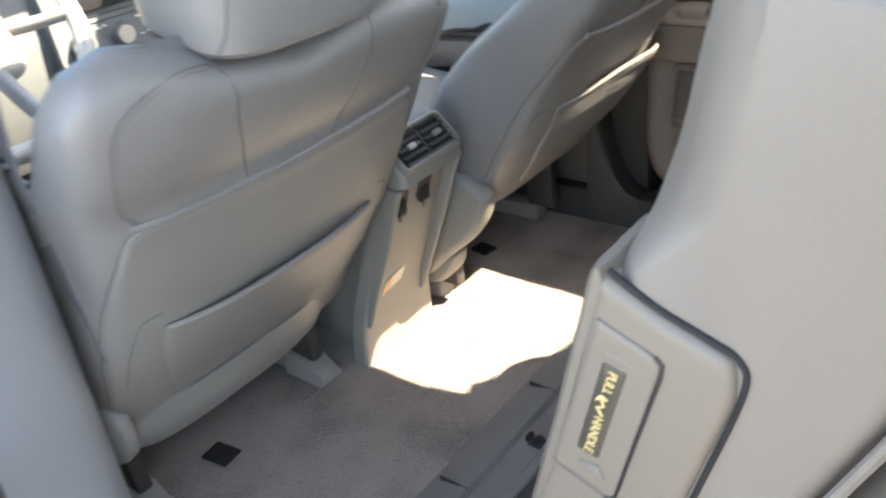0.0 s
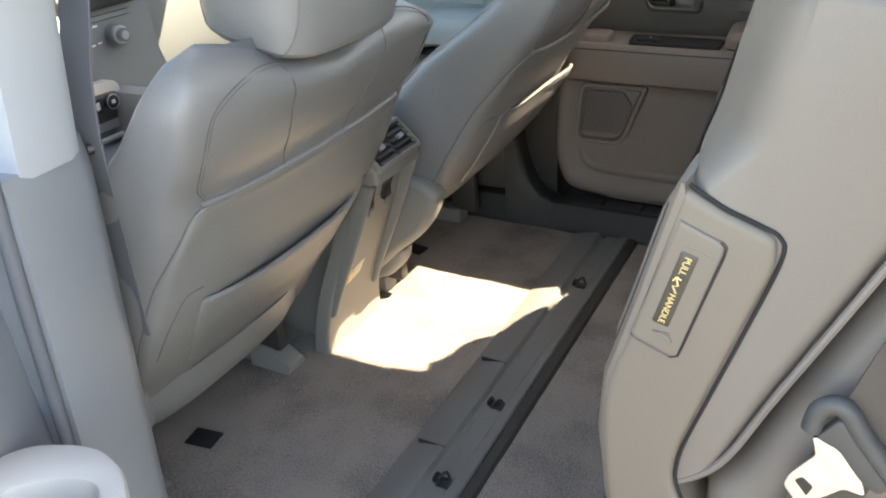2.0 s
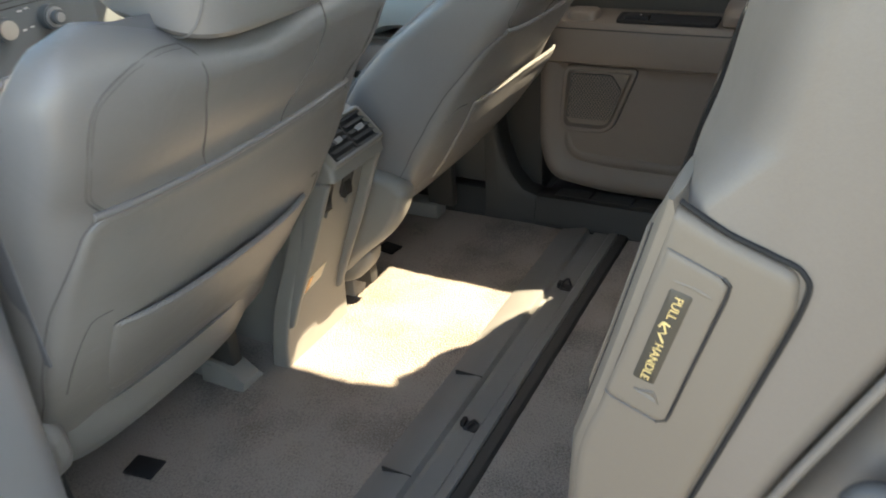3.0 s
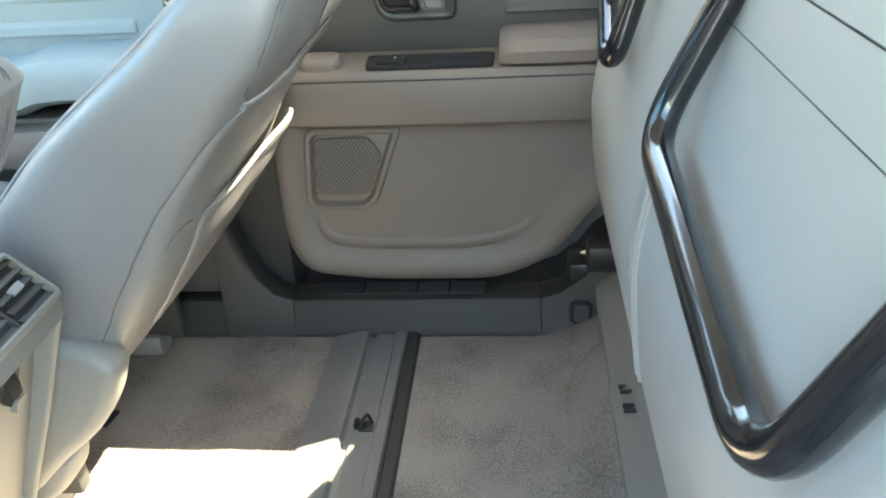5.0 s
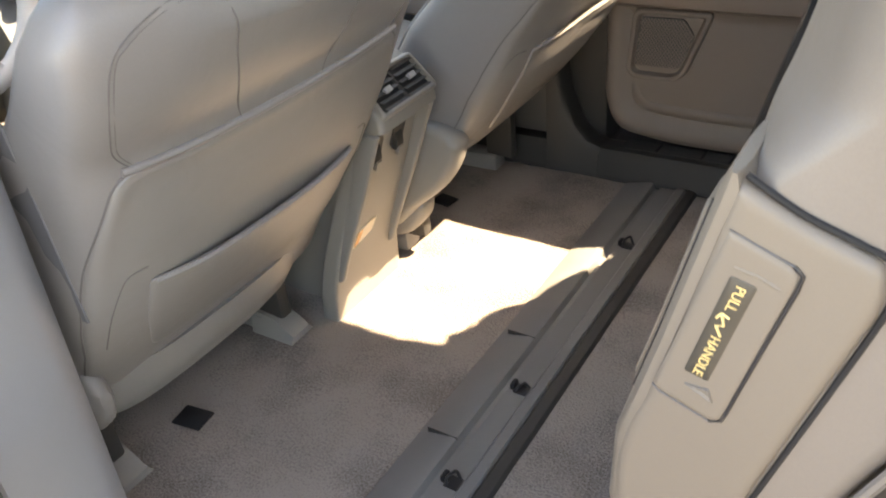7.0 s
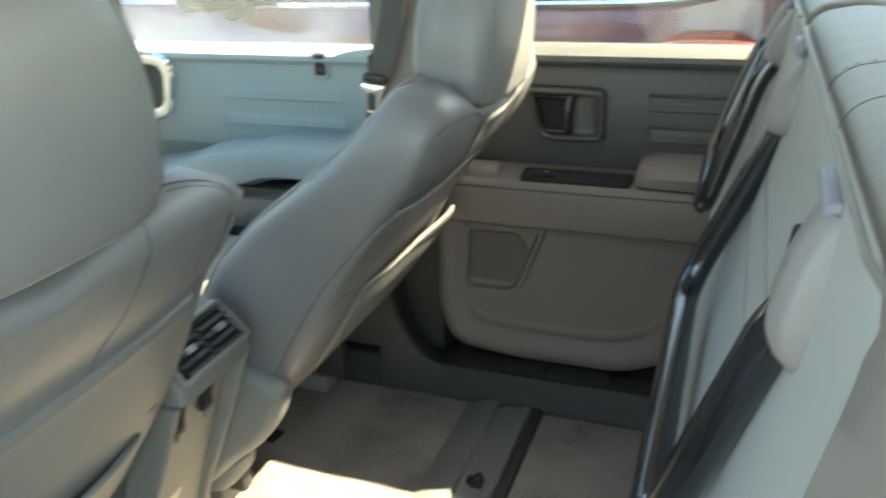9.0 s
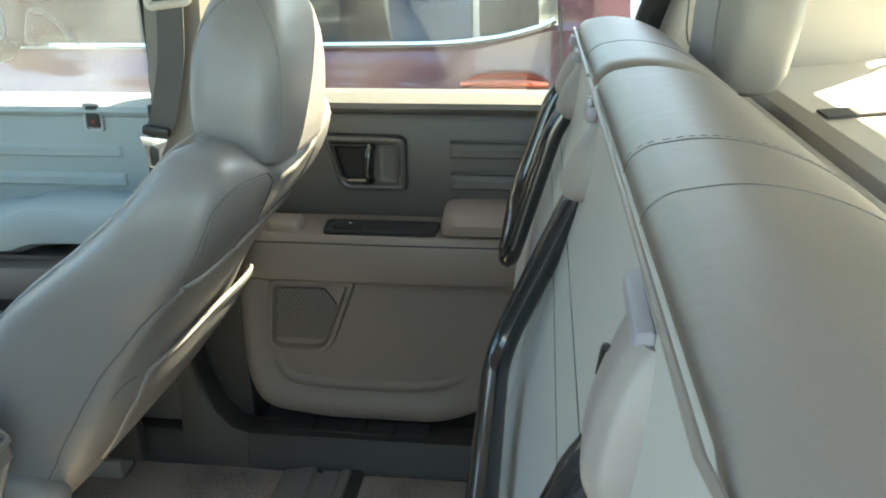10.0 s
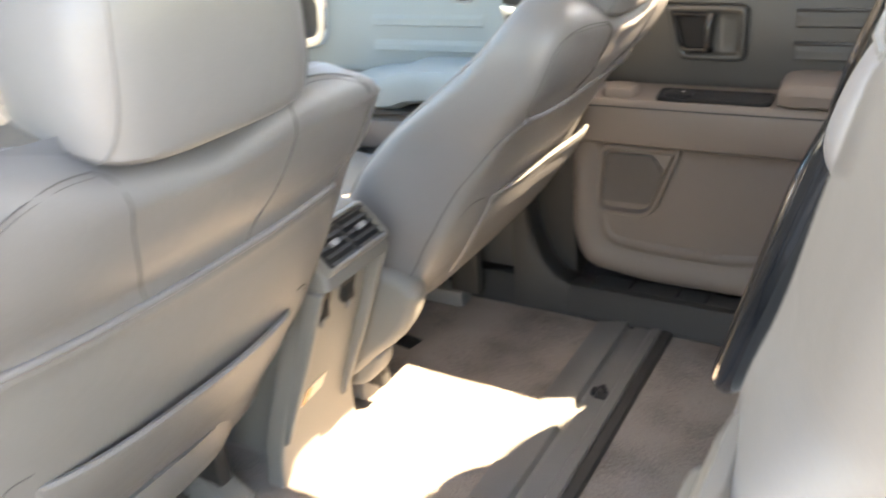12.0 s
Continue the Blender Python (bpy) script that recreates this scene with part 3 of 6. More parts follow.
def speaker_mesh():
    wires = []
    for k in range(30):
        for s in (1, -1):
            # two sets of slanting wires make the mesh
            t = -0.05 + 0.0074 * k
            xa, za = -0.536 + t, 0.252
            xb, zb = xa + s * 0.075, 0.356
            if s == -1:
                xa, xb = xa + 0.03, xb + 0.03
            n = 14
            run = []
            for i in range(n + 1):
                f = i / n
                x, z = xa + (xb - xa) * f, za + (zb - za) * f
                right = -0.430 + 0.026 * min(1, (z - 0.251) / 0.074) - max(0, z - 0.325) * 0.68
                left = -0.532 + 0.1 * (z - 0.25)
                if left < x < right:
                    run.append((x, FAR + 0.0012, z))
            if len(run) > 1:
                wires.append(tube([run[0], run[-1]], 0.0010, 4))
    return join(*wires)


part("mesh_wires", speaker_mesh(), DOOR_TRIM, sp)
# armrest shelf
arm = [(1.615, 0.392), (1.602, 0.400), (1.598, 0.415), (1.596, 0.462), (1.599, 0.478), (1.606, 0.486), (1.625, 0.489), (1.690, 0.497), (1.72, 0.497), (1.72, 0.392)]
ar = part("armrest", loft([[(x, y - (0.004 if -0.5 < x < 0 else 0), z) for y, z in arm] for x in (-0.610, -0.52, -0.4, -0.25, -0.1, 0.10)]), DOOR_TRIM, rear_door)
part("armrest_seam", tube([(-0.61, 1.5945, 0.4745), (-0.3, 1.5905, 0.4745), (0.10, 1.5945, 0.4745)], 0.0016, 6), SILL, ar)
sw_out = round_poly([(-0.410, 1.606), (-0.208, 1.606), (-0.206, 1.656), (-0.412, 1.656)], 0.010, 5)
sw = part("switch_plate", panel(sw_out, [(0, -0.01), (0, 0.0030), (0.002, 0.0044), (0.005, 0.0040), (0.007, 0.0020)], lambda a, b, h: (a, b, 0.489 + (b - 1.6) * 0.11 + h), 2), RUBBER, rear_door, "black window switch plate with pull pocket")
part("window_switch", box(-0.395, -0.345, 1.616, 1.645, 0.487, 0.5005, 0.004), RUBBER, sw)
part("switch_lamp", box(-0.366, -0.362, 1.628, 1.632, 0.5004, 0.5014, 0.0004), WHITE_MARK, sw)
part("pull_pocket", box(-0.336, -0.219, 1.614, 1.649, 0.484, 0.4935, 0.003), RUBBER, sw)
pad = [(1.690, 0.49), (1.615, 0.484), (1.602, 0.492), (1.600, 0.510), (1.612, 0.526), (1.650, 0.534), (1.690, 0.536)]
part("armrest_pad", loft([[(x, y0 + (y - y0) * s, 0.487 + (z - 0.487) * s) for y, z in pad] for x, s, y0 in ((-0.198, 0.80, 1.66), (-0.190, 0.93, 1.66), (-0.165, 1.0, 1.66), (0.0, 1.02, 1.66), (0.10, 1.02, 1.66))]), DOOR_TRIM, rear_door, "padded taupe armrest cushion")
part("armrest_knob", panel(round_poly([(-0.52, 1.612), (-0.452, 1.612), (-0.452, 1.66), (-0.52, 1.66)], 0.02, 5), [(0, -0.01), (0.0, 0.006), (0.004, 0.012), (0.012, 0.014)], lambda a, b, h: (a, b, 0.489 + (b - 1.6) * 0.11 + h), 3), DOOR_TRIM, rear_door)
# upper trim with ribs, handle and window ledge
upp = [(1.72, 0.490), (1.688, 0.494), (1.684, 0.505), (1.680, 0.60), (1.682, 0.672), (1.688, 0.684), (1.676, 0.690), (1.672, 0.697), (1.676, 0.706), (1.700, 0.713), (1.765, 0.716), (1.765, 0.49)]
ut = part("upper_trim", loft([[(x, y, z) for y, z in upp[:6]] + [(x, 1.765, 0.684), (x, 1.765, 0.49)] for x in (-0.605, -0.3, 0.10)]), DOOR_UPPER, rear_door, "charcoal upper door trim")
part("window_ledge", loft([[(x, y, z) for y, z in upp[5:11]] + [(x, 1.765, 0.686)] for x in (-0.605, -0.3, 0.10)]), LEDGE, rear_door, "sunlit ledge below the window")


def rib_pair(door, x0, x1, z, m, shadow_mat):
    rib = round_poly([(x0, z - 0.013), (x1, z - 0.013), (x1, z + 0.013), (x0, z + 0.013)], 0.004, 3)
    part("rib", panel(rib, [(0, -0.004), (0.0, 0.002), (0.004, 0.005), (0.008, 0.0045)], lambda a, b, h: (a, 1.681 - h * (0.3 if b > z + 0.006 else 1), b), 2), m, door)
    # dark strip that draws the shadow line above the rib
    if shadow_mat:
        part("rib_shadow_strip", box(x0, x1, 1.6772, 1.684, z + 0.0135, z + 0.0200, 0.001), shadow_mat, door)


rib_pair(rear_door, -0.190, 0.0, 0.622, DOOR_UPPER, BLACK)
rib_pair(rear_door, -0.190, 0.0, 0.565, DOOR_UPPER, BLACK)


def inner_handle(door, x0, z0, bez, lever):
    """Slanting bezel with a framed pull lever over a dark scoop, and a shallow finger recess behind it."""
    o = round_poly([(x0, z0 + 0.100), (x0 + 0.148, z0 + 0.098), (x0 + 0.148, z0), (x0 + 0.028, z0)], [0.008, 0.016, 0.016, 0.024], 6)
    hd = part("handle_bezel", panel(o, [(0, -0.004), (0.0, 0.006), (0.002, 0.0115), (0.006, 0.0135), (0.010, 0.012), (0.0135, 0.006), (0.018, 0.0035)], on_door(1.681), 3), bez, door)
    part("bezel_gap", tube([Vector(on_door(1.681)(q.x, q.y, 0.001)) for q in inset(o, -0.0012)], 0.0016, 6, closed=True), RUBBER, hd)
    lo = round_poly([(x0 + 0.011, z0 + 0.088), (x0 + 0.092, z0 + 0.087), (x0 + 0.088, z0 + 0.014), (x0 + 0.031, z0 + 0.014)], [0.006, 0.008, 0.008, 0.016], 6)
    part("lever_frame", panel(lo, [(0, 0.003), (0.0, 0.012), (0.002, 0.0150), (0.005, 0.0155), (0.008, 0.013), (0.009, 0.005)], on_door(1.681), hole=True), lever, hd, "gloss black lever frame")
    part("scoop", panel(inset(lo, 0.006), [(0, 0.0045), (0.002, 0.0052), (0.006, 0.0048)], on_door(1.681), 3), RUBBER, hd)
    part("pull_lever", tube(catmull([(x0 + 0.086, 1.666, z0 + 0.020), (x0 + 0.083, 1.659, z0 + 0.034), (x0 + 0.083, 1.657, z0 + 0.052), (x0 + 0.085, 1.659, z0 + 0.070), (x0 + 0.088, 1.666, z0 + 0.084)], 5), 0.0085, 12), lever, hd, "gloss black pull lever")
    part("finger_recess", panel(round_poly([(x0 + 0.098, z0 + 0.084), (x0 + 0.134, z0 + 0.084), (x0 + 0.134, z0 + 0.016), (x0 + 0.098, z0 + 0.016)], 0.010, 5), [(0, 0.0038), (0.002, 0.0052), (0.008, 0.0040)], on_door(1.681), 3), bez, hd)
    return hd


inner_handle(rear_door, -0.416, 0.549, HANDLE, TUBE)
w = thing("window_far_rear", (-0.24, 1.75, 0.9), "clear rear side window", "window", kind="structure")
part("pane", box(-0.56, 0.06, 1.728, 1.733, 0.71, 1.20, 0.0), GLASS, w).visible_shadow = False

front_door = door_shell("front_door", -1.75, -0.74, "closed front passenger door with ribbed grey trim coloured for bluish light and long armrest")
part("upper_trim", loft([[(x, y, z) for y, z in upp[:6]] + [(x, 1.765, 0.684), (x, 1.765, 0.30), (x, 1.70, 0.30)] for x in (-1.72, -1.2, -0.722)]), TRIM_BLUE_LIT, front_door)
part("window_ledge", loft([[(x, y, z - 0.012) for y, z in upp[5:11]] + [(x, 1.765, 0.672)] for x in (-1.72, -1.2, -0.722)]), TRIM_BLUE_LIT, front_door, "pale ledge below the window")
rib_pair(front_door, -1.09, -0.80, 0.612, TRIM_BLUE_LIT, None)
rib_pair(front_door, -1.09, -0.80, 0.556, TRIM_BLUE_LIT, None)
farm = [(1.70, 0.50), (1.62, 0.498), (1.585, 0.490), (1.575, 0.470), (1.583, 0.428), (1.62, 0.412), (1.70, 0.405)]
part("armrest", loft([[(x, 1.70 + (y - 1.70) * s, z + dz) for y, z in farm] for x, s, dz in ((-1.40, 0.5, -0.05), (-1.25, 0.8, -0.040), (-1.18, 0.93, -0.025), (-1.12, 1.0, -0.002), (-1.06, 1.0, 0.012), (-1.0, 1.0, 0.016), (-0.96, 1.0, 0.030), (-0.92, 1.0, 0.034), (-0.75, 1.0, 0.036))]), TRIM_BLUE_LIT, front_door, "long padded grey armrest")
part("armrest_shelf", loft([[(x, 1.70 + (y - 1.70) * s, z + dz - 0.075) for y, z in farm] for x, s, dz in ((-1.45, 0.6, -0.05), (-1.25, 0.9, -0.035), (-1.1, 1.0, -0.01), (-0.75, 1.0, 0.0))]), DOOR_TRIM, front_door)
# charcoal here paints the shade low on the front door
part("lower_panel", box(-1.72, -0.722, 1.615, 1.70, 0.072, 0.425, 0.012), DOOR_UPPER, front_door, "lower door panel darkened for shade")
bow = round_poly([(-1.375, 0.703), (-1.20, 0.690), (-1.222, 0.552), (-1.34, 0.532)], [0.03, 0.05, 0.04, 0.03], 7)
hb = part("handle_bezel", panel(bow, [(0, -0.006), (0.0, 0.010), (0.005, 0.016), (0.014, 0.017), (0.026, 0.012), (0.032, 0.0)], on_door(1.681), 4), CHROME, front_door, "polished door handle surround")
part("scoop", panel(inset(bow, 0.028), [(0, 0.004), (0.004, 0.003), (0.010, 0.002)], on_door(1.681), 4), DOOR_UPPER, hb)
part("pull_lever", box(-1.315, -1.285, 1.662, 1.678, 0.57, 0.665, 0.006), BLACK, hb)
part("lock_bezel", panel(round_poly([(-0.863, 0.648), (-0.827, 0.648), (-0.827, 0.702), (-0.863, 0.702)], 0.009, 5), [(0, -0.003), (0.0, 0.0055), (0.002, 0.007), (0.004, 0.006), (0.005, 0.002)], on_door(1.681), 2), PALE_COOL, front_door, "pale lock surround")
part("lock_button", box(-0.858, -0.832, 1.6735, 1.684, 0.655, 0.695, 0.004), BLACK, front_door)
part("lock_mark", box(-0.8465, -0.8425, 1.6728, 1.6745, 0.664, 0.670, 0.0005), RED, front_door)
w = thing("window_far_front", (-1.1, 1.75, 0.9), "clear front side window", "window", kind="structure")
part("pane", box(-1.60, -0.70, 1.728, 1.733, 0.71, 1.20, 0.0), GLASS_DUSTY, w).visible_shadow = False
part("channel", box(-0.738, -0.718, 1.70, 1.745, 0.68, 1.16, 0.004), RUBBER, w)


# ---- passenger belt on the far pillar ----
belt = thing("passenger_seat_belt", (-0.65, 1.60, 0.62), "dark grey seat belt with steel tongue hanging on the beige pillar", "seat belt")


def strap(path, half, wide, thick=0.0012):
    """Webbing along a path; wide: the direction of its width."""
    wv = Vector(wide).normalized()
    rings = []
    path = [Vector(p) for p in path]
    for i, p in enumerate(path):
        d = (path[min(i + 1, len(path) - 1)] - path[max(i - 1, 0)]).normalized()
        s = (wv - d * wv.dot(d)).normalized()
        n = d.cross(s)
        rings.append([p + s * half + n * thick, p - s * half + n * thick, p - s * half - n * thick, p + s * half - n * thick])
    return loft(rings)


part("webbing", strap(catmull([(-0.628, 1.592, 0.92), (-0.640, 1.594, 0.80), (-0.664, 1.596, 0.71), (-0.680, 1.596, 0.670)], 4), 0.0225, (1, 0, 0)), BELT, belt)
part("guide_loop", join(tube([(-0.632 + p.x, 1.590, 0.884 + p.y) for p in round_poly([(-0.036, -0.010), (0.036, -0.002), (0.030, 0.026), (-0.030, 0.022)], 0.010, 4)], 0.007, 8, closed=True), box(-0.645, -0.615, 1.592, 1.615, 0.892, 0.945, 0.008)), BEIGE, belt, "beige belt guide")
part("tongue_body", box(-0.707, -0.659, 1.584, 1.600, 0.662, 0.679, 0.005, turn=(0, 8, 0)), BLACK, belt)
tng = round_poly([(-0.716, 0.662), (-0.664, 0.656), (-0.678, 0.632), (-0.680, 0.606), (-0.706, 0.606), (-0.706, 0.634)], 0.004, 3)
part("tongue", prism(tng, "y", 1.590, 1.593, 0.0008), METAL, belt, "bright steel tongue")
part("tongue_slot", prism(round_poly([(-0.7005, 0.610), (-0.6855, 0.610), (-0.6835, 0.640), (-0.6955, 0.646), (-0.7005, 0.640)], 0.002, 3), "y", 1.5885, 1.5945, 0.0006), BLACK, belt)


# ---- driver's belt beside the near pillar ----
dbelt = thing("driver_seat_belt", (-0.68, 0.375, 0.45), "slate grey driver's seat belt hanging beside the near pillar", "seat belt")
part("webbing", strap(catmull([(-0.640, 0.462, 1.20), (-0.648, 0.430, 1.0), (-0.655, 0.389, 0.817), (-0.656, 0.374, 0.764), (-0.657, 0.364, 0.708), (-0.659, 0.361, 0.659), (-0.675, 0.371, 0.58), (-0.700, 0.386, 0.40)], 5), 0.0235, (1, -0.03, 0)), BELT_SLATE, dbelt)
part("stop_button", tube([(-0.656, 0.356, 0.668), (-0.650, 0.368, 0.668)], 0.007, 12), BLACK, dbelt)


# ---- front seats ----
# height above carpet: rear face x, front face x, half width
BACK = [(0.175, -0.806, -0.990, 0.192), (0.20, -0.790, -0.985, 0.208), (0.26, -0.748, -0.965, 0.232), (0.32, -0.700, -0.945, 0.246), (0.40, -0.645, -0.905, 0.250), (0.48, -0.602, -0.850, 0.250), (0.55, -0.570, -0.785, 0.252),
        (0.605, -0.551, -0.720, 0.256), (0.630, -0.531, -0.690, 0.256), (0.665, -0.512, -0.645, 0.257), (0.692, -0.502, -0.617, 0.258), (0.723, -0.494, -0.588, 0.253), (0.747, -0.495, -0.568, 0.238), (0.764, -0.505, -0.555, 0.212), (0.773, -0.521, -0.547, 0.162)]


def reclined(rows, back, thin, low):
    """The same backrest leaning further back towards its top."""
    def ease(z):
        t = min(1.0, max(0.0, (z - 0.50) / 0.13))
        return t * t * (3 - 2 * t)
    return [(z if z < 0.6 else 0.61 + (z - 0.61) * low, r + back * ease(z), f + thin * ease(z), w - 0.014 * (1 - ease(z - 0.03))) for z, r, f, w in rows]


POW = 5.2


def rear_face(rows, dy, z, aside=0.0):
    """Rear face of the backrest at a distance from its middle; aside: how much further its inner side reaches, halved."""
    r, f, hw = lerp_table(rows, z)
    t = min(0.999, abs(dy - aside) / (hw + aside))
    return (r + f) / 2 + (r - f) / 2 * (1 - t ** POW) ** (1 / POW)


def top_drop(rows, x, z, dy, low_side=0.0):
    """The padded top slopes down towards the rear, dips between the shoulders, under the headrest, and is lower at its inner shoulder by low_side."""
    t = min(1.0, max(0.0, (z - 0.60) / 0.15))
    top = rows[-1][0]
    u = min(1.0, max(0.0, (z - top + 0.10) / 0.10))
    return -0.10 * max(0.0, x - lerp_table(rows, z)[1]) * t * t * (3 - 2 * t) - 0.050 * u * u * (3 - 2 * u) * max(0.0, 1 - (dy / 0.215) ** 2) ** 2 - low_side * u * u * (3 - 2 * u) * min(1.0, max(0.0, (dy - 0.10) / 0.13))


def front_seat(yc, dx, name_label, mirror, lift, rows_b, hr_dx, low_side=0.0, deep=0.0, skew=((0.0, 0.0), (1.0, 0.0))):
    """A front seat; dx: how far it is slid back; lift: how far its headrest is pulled up; mirror: 1 where its outer side is at lower y, else -1; low_side, deep and skew: how far its inner shoulder is lower, its headrest deeper and its foot further aside."""
    def aside(z):
        return lerp_table(skew, z)[0]
    seat = thing("front_seat", (-0.95 + dx, yc, 0.0), name_label, "car seat", "front seats")
    rings = []
    for i in range(49):
        z = rows_b[0][0] + (rows_b[-1][0] - rows_b[0][0]) * i / 48
        r, f, hw = lerp_table(rows_b, z)
        rings.append([(x, y, zz + top_drop(rows_b, x - dx, z, y - yc, low_side)) for x, y, zz in ring_sup((r + f) / 2 + dx, yc + aside(z), z, (r - f) / 2, hw + aside(z), POW, 56)])
    bk = part("backrest", loft(rings), LEATHER, seat)

    def on_back(a, b, h):
        x = rear_face(rows_b, a, b, aside(b))
        return (x + dx + h, yc + mirror * a, b + top_drop(rows_b, x, b, a, low_side))

    def at_z(a, z, h):
        """A point of the rear face at that true height."""
        b = z
        for k in range(6):
            b += z - on_back(a, b, 0)[2]
        return on_back(a, b, h)

    # hard back panel that reaches round both sides, its top edge under the hem of the leather
    foot = rows_b[0][0] + 0.012
    top_edge = [(-0.222, 0.588), (-0.11, 0.580), (0.0, 0.576), (0.11, 0.580), (0.222, 0.588)]
    e1, e2, e3, e4 = (0.242, 0.2435, 0.231, 0.203) if mirror > 0 else (0.2285, 0.2325, 0.2225, 0.200)
    po = round_poly(top_edge + [(e1, 0.50), (e2, 0.39), (e3 + 2.0 * aside(0.29), 0.29), (e4 + 1.5 * aside(foot), foot), (-e4, foot), (-e3, 0.29), (-e2, 0.39), (-e1, 0.50)],
                    [0.026, 0.05, 0.05, 0.05, 0.026, 0.06, 0.06, 0.06, 0.025, 0.025, 0.06, 0.06, 0.06], 6)
    part("back_panel", panel(po, [(0, -0.010), (0.0, 0.0012), (0.0015, 0.0034), (0.006, 0.0042), (0.011, 0.0034), (0.016, 0.0012), (0.03, 0.0008)], on_back, 8), VINYL, seat, "grey vinyl back panel")
    gap = [Vector(on_back(q.x, q.y, 0.0006)) for q in inset(po, -0.0012)]
    part("panel_gap", tube(gap, 0.0012, 6, closed=True), SEAM, seat)
    part("cover_hem", tube([Vector(at_z(a, 0.5805 + 0.010 * (abs(a) / 0.215) ** 2, 0.0008)) for a in [-0.216 + 0.018 * k for k in range(25)]], 0.0048, 10), LEATHER, bk)
    # stitched flap in the side of the panel
    for s in (-1, 1):
        part("flap_line", tube(catmull([at_z(s * a, z, 0.0012) for a, z in ((0.186, 0.452), (0.206, 0.450), (0.214, 0.435), (0.221, 0.39), (0.219, 0.33))], 5), 0.0007, 6), SEAM, seat)
    pw = 0.182 if mirror > 0 else 0.164
    open_pocket = mirror < 0

    def hem_z(a):
        """Height of the pocket's top edge; the passenger's pocket hangs open."""
        return 0.452 + 0.006 * (1 - (a / pw) ** 2) - 0.02 * a if open_pocket else 0.416 + 0.012 * (a / pw) ** 2
    edge = [(pw * k / 6, hem_z(pw * k / 6)) for k in range(-5, 6)]
    pk = round_poly([(-pw, hem_z(-pw))] + edge + [(pw, hem_z(pw)), (pw - 0.006, 0.36), (pw - 0.038, 0.262), (0.038 - pw, 0.262), (0.006 - pw, 0.36)], [0.008] + [0.04] * len(edge) + [0.008, 0.04, 0.03, 0.03, 0.04], 6)

    def on_pocket(a, b, h):
        u = min(1.0, abs(a) / (pw + 0.004))
        if open_pocket:
            # sags open, with a tight roll along its outer side
            round_out = 1 - u ** (40 if a < 0 else 1.7)
            bulge = (0.008 + 0.003 * max(0.0, (b - 0.30) / 0.16)) * min(1.0, max(0.0, (b - 0.258) / 0.05)) * round_out
            bulge += 0.012 * max(0.0, -a / pw) * min(1.0, max(0.0, (b - 0.30) / 0.14)) * round_out
            bulge += 0.0012 * math.sin(b * 260) * min(1.0, u * 1.2) * (1 if a < 0 else 0)
        else:
            bulge = 0.013 * max(0.0, (b - 0.262) / 0.16) * (1 - u ** 3)
        q = a * 1.19 if open_pocket and a < 0 else a
        return (rear_face(rows_b, q, b, aside(b)) + dx + h + bulge, yc + mirror * q, b)
    part("map_pocket", panel(pk, [(0, -0.003), (0.0, 0.0015), (0.0015, 0.0030), (0.005, 0.0038), (0.014, 0.0036)], on_pocket, 10), VINYL, seat, "grey vinyl map pocket")
    part("pocket_hem", tube([Vector(on_pocket(a, hem_z(a) - 0.004, 0.0034)) for a in [(pw - 0.006) * (k / 14 - 1) for k in range(29)]], 0.0012 if open_pocket else 0.0026, 8), VINYL, seat)
    # seams of the upper cover: an outer one round the shoulder and an inner one down to the hem
    if mirror > 0:
        outer = [(0.205, 0.590), (0.224, 0.612), (0.233, 0.640), (0.2365, 0.680), (0.232, 0.704), (0.219, 0.719), (0.188, 0.732), (0.150, 0.738), (0.118, 0.735)]
        inner = [(0.118, 0.735), (0.104, 0.722), (0.100, 0.700), (0.0965, 0.672), (0.087, 0.640), (0.072, 0.600), (0.066, 0.582)]
    else:
        outer = [(0.205, 0.592), (0.228, 0.608), (0.243, 0.638), (0.2485, 0.668), (0.246, 0.695), (0.232, 0.710), (0.200, 0.715), (0.160, 0.712), (0.118, 0.706)]
        inner = [(0.118, 0.706), (0.106, 0.696), (0.100, 0.680), (0.096, 0.655), (0.087, 0.630), (0.072, 0.598), (0.066, 0.582)]
    for s in (-1, 1):
        for nm, off, r in (("seam", 0.0, 0.0008), ("topstitch", 0.0045, 0.0004)):
            part(nm, tube(catmull([at_z(s * (a - (off if z < 0.715 else off * 0.3)), z - (off if a < 0.222 else 0) * (z > 0.70), 0.0003) for a, z in outer], 6), r, 6), SEAM, bk)
        part("seam", tube(catmull([at_z(s * a, z, 0.0003) for a, z in inner], 6), 0.0010, 6), SEAM, bk)
        pts = []
        for z in (0.40, 0.48, 0.56, 0.63, 0.68, 0.72, 0.748, 0.767):
            r, f, hw = lerp_table(rows_b, z)
            x = f + (r - f) * 0.035
            u = abs((x - (r + f) / 2) / ((r - f) / 2))
            pts.append((x + dx - 0.001, yc + s * (hw * (1 - u ** POW) ** (1 / POW)), z + top_drop(rows_b, x, z, s * hw, low_side)))
        part("front_piping", tube(catmull(pts, 5), 0.0028, 6), PIPING, bk)
    # headrest with side gussets and piping
    rows = []
    HR = [(0.718, 0.040, 0.098), (0.722, 0.051, 0.113), (0.732, 0.060, 0.124), (0.76, 0.064, 0.128), (0.80, 0.065, 0.127), (0.83, 0.064, 0.122), (0.865, 0.060, 0.110), (0.895, 0.052, 0.092), (0.918, 0.040, 0.070), (0.932, 0.020, 0.044)]
    HR = [(z, hx + deep, hy) for z, hx, hy in HR]

    def hr_x(z):
        return -0.545 + hr_dx + dx + 0.10 * (z - 0.76)
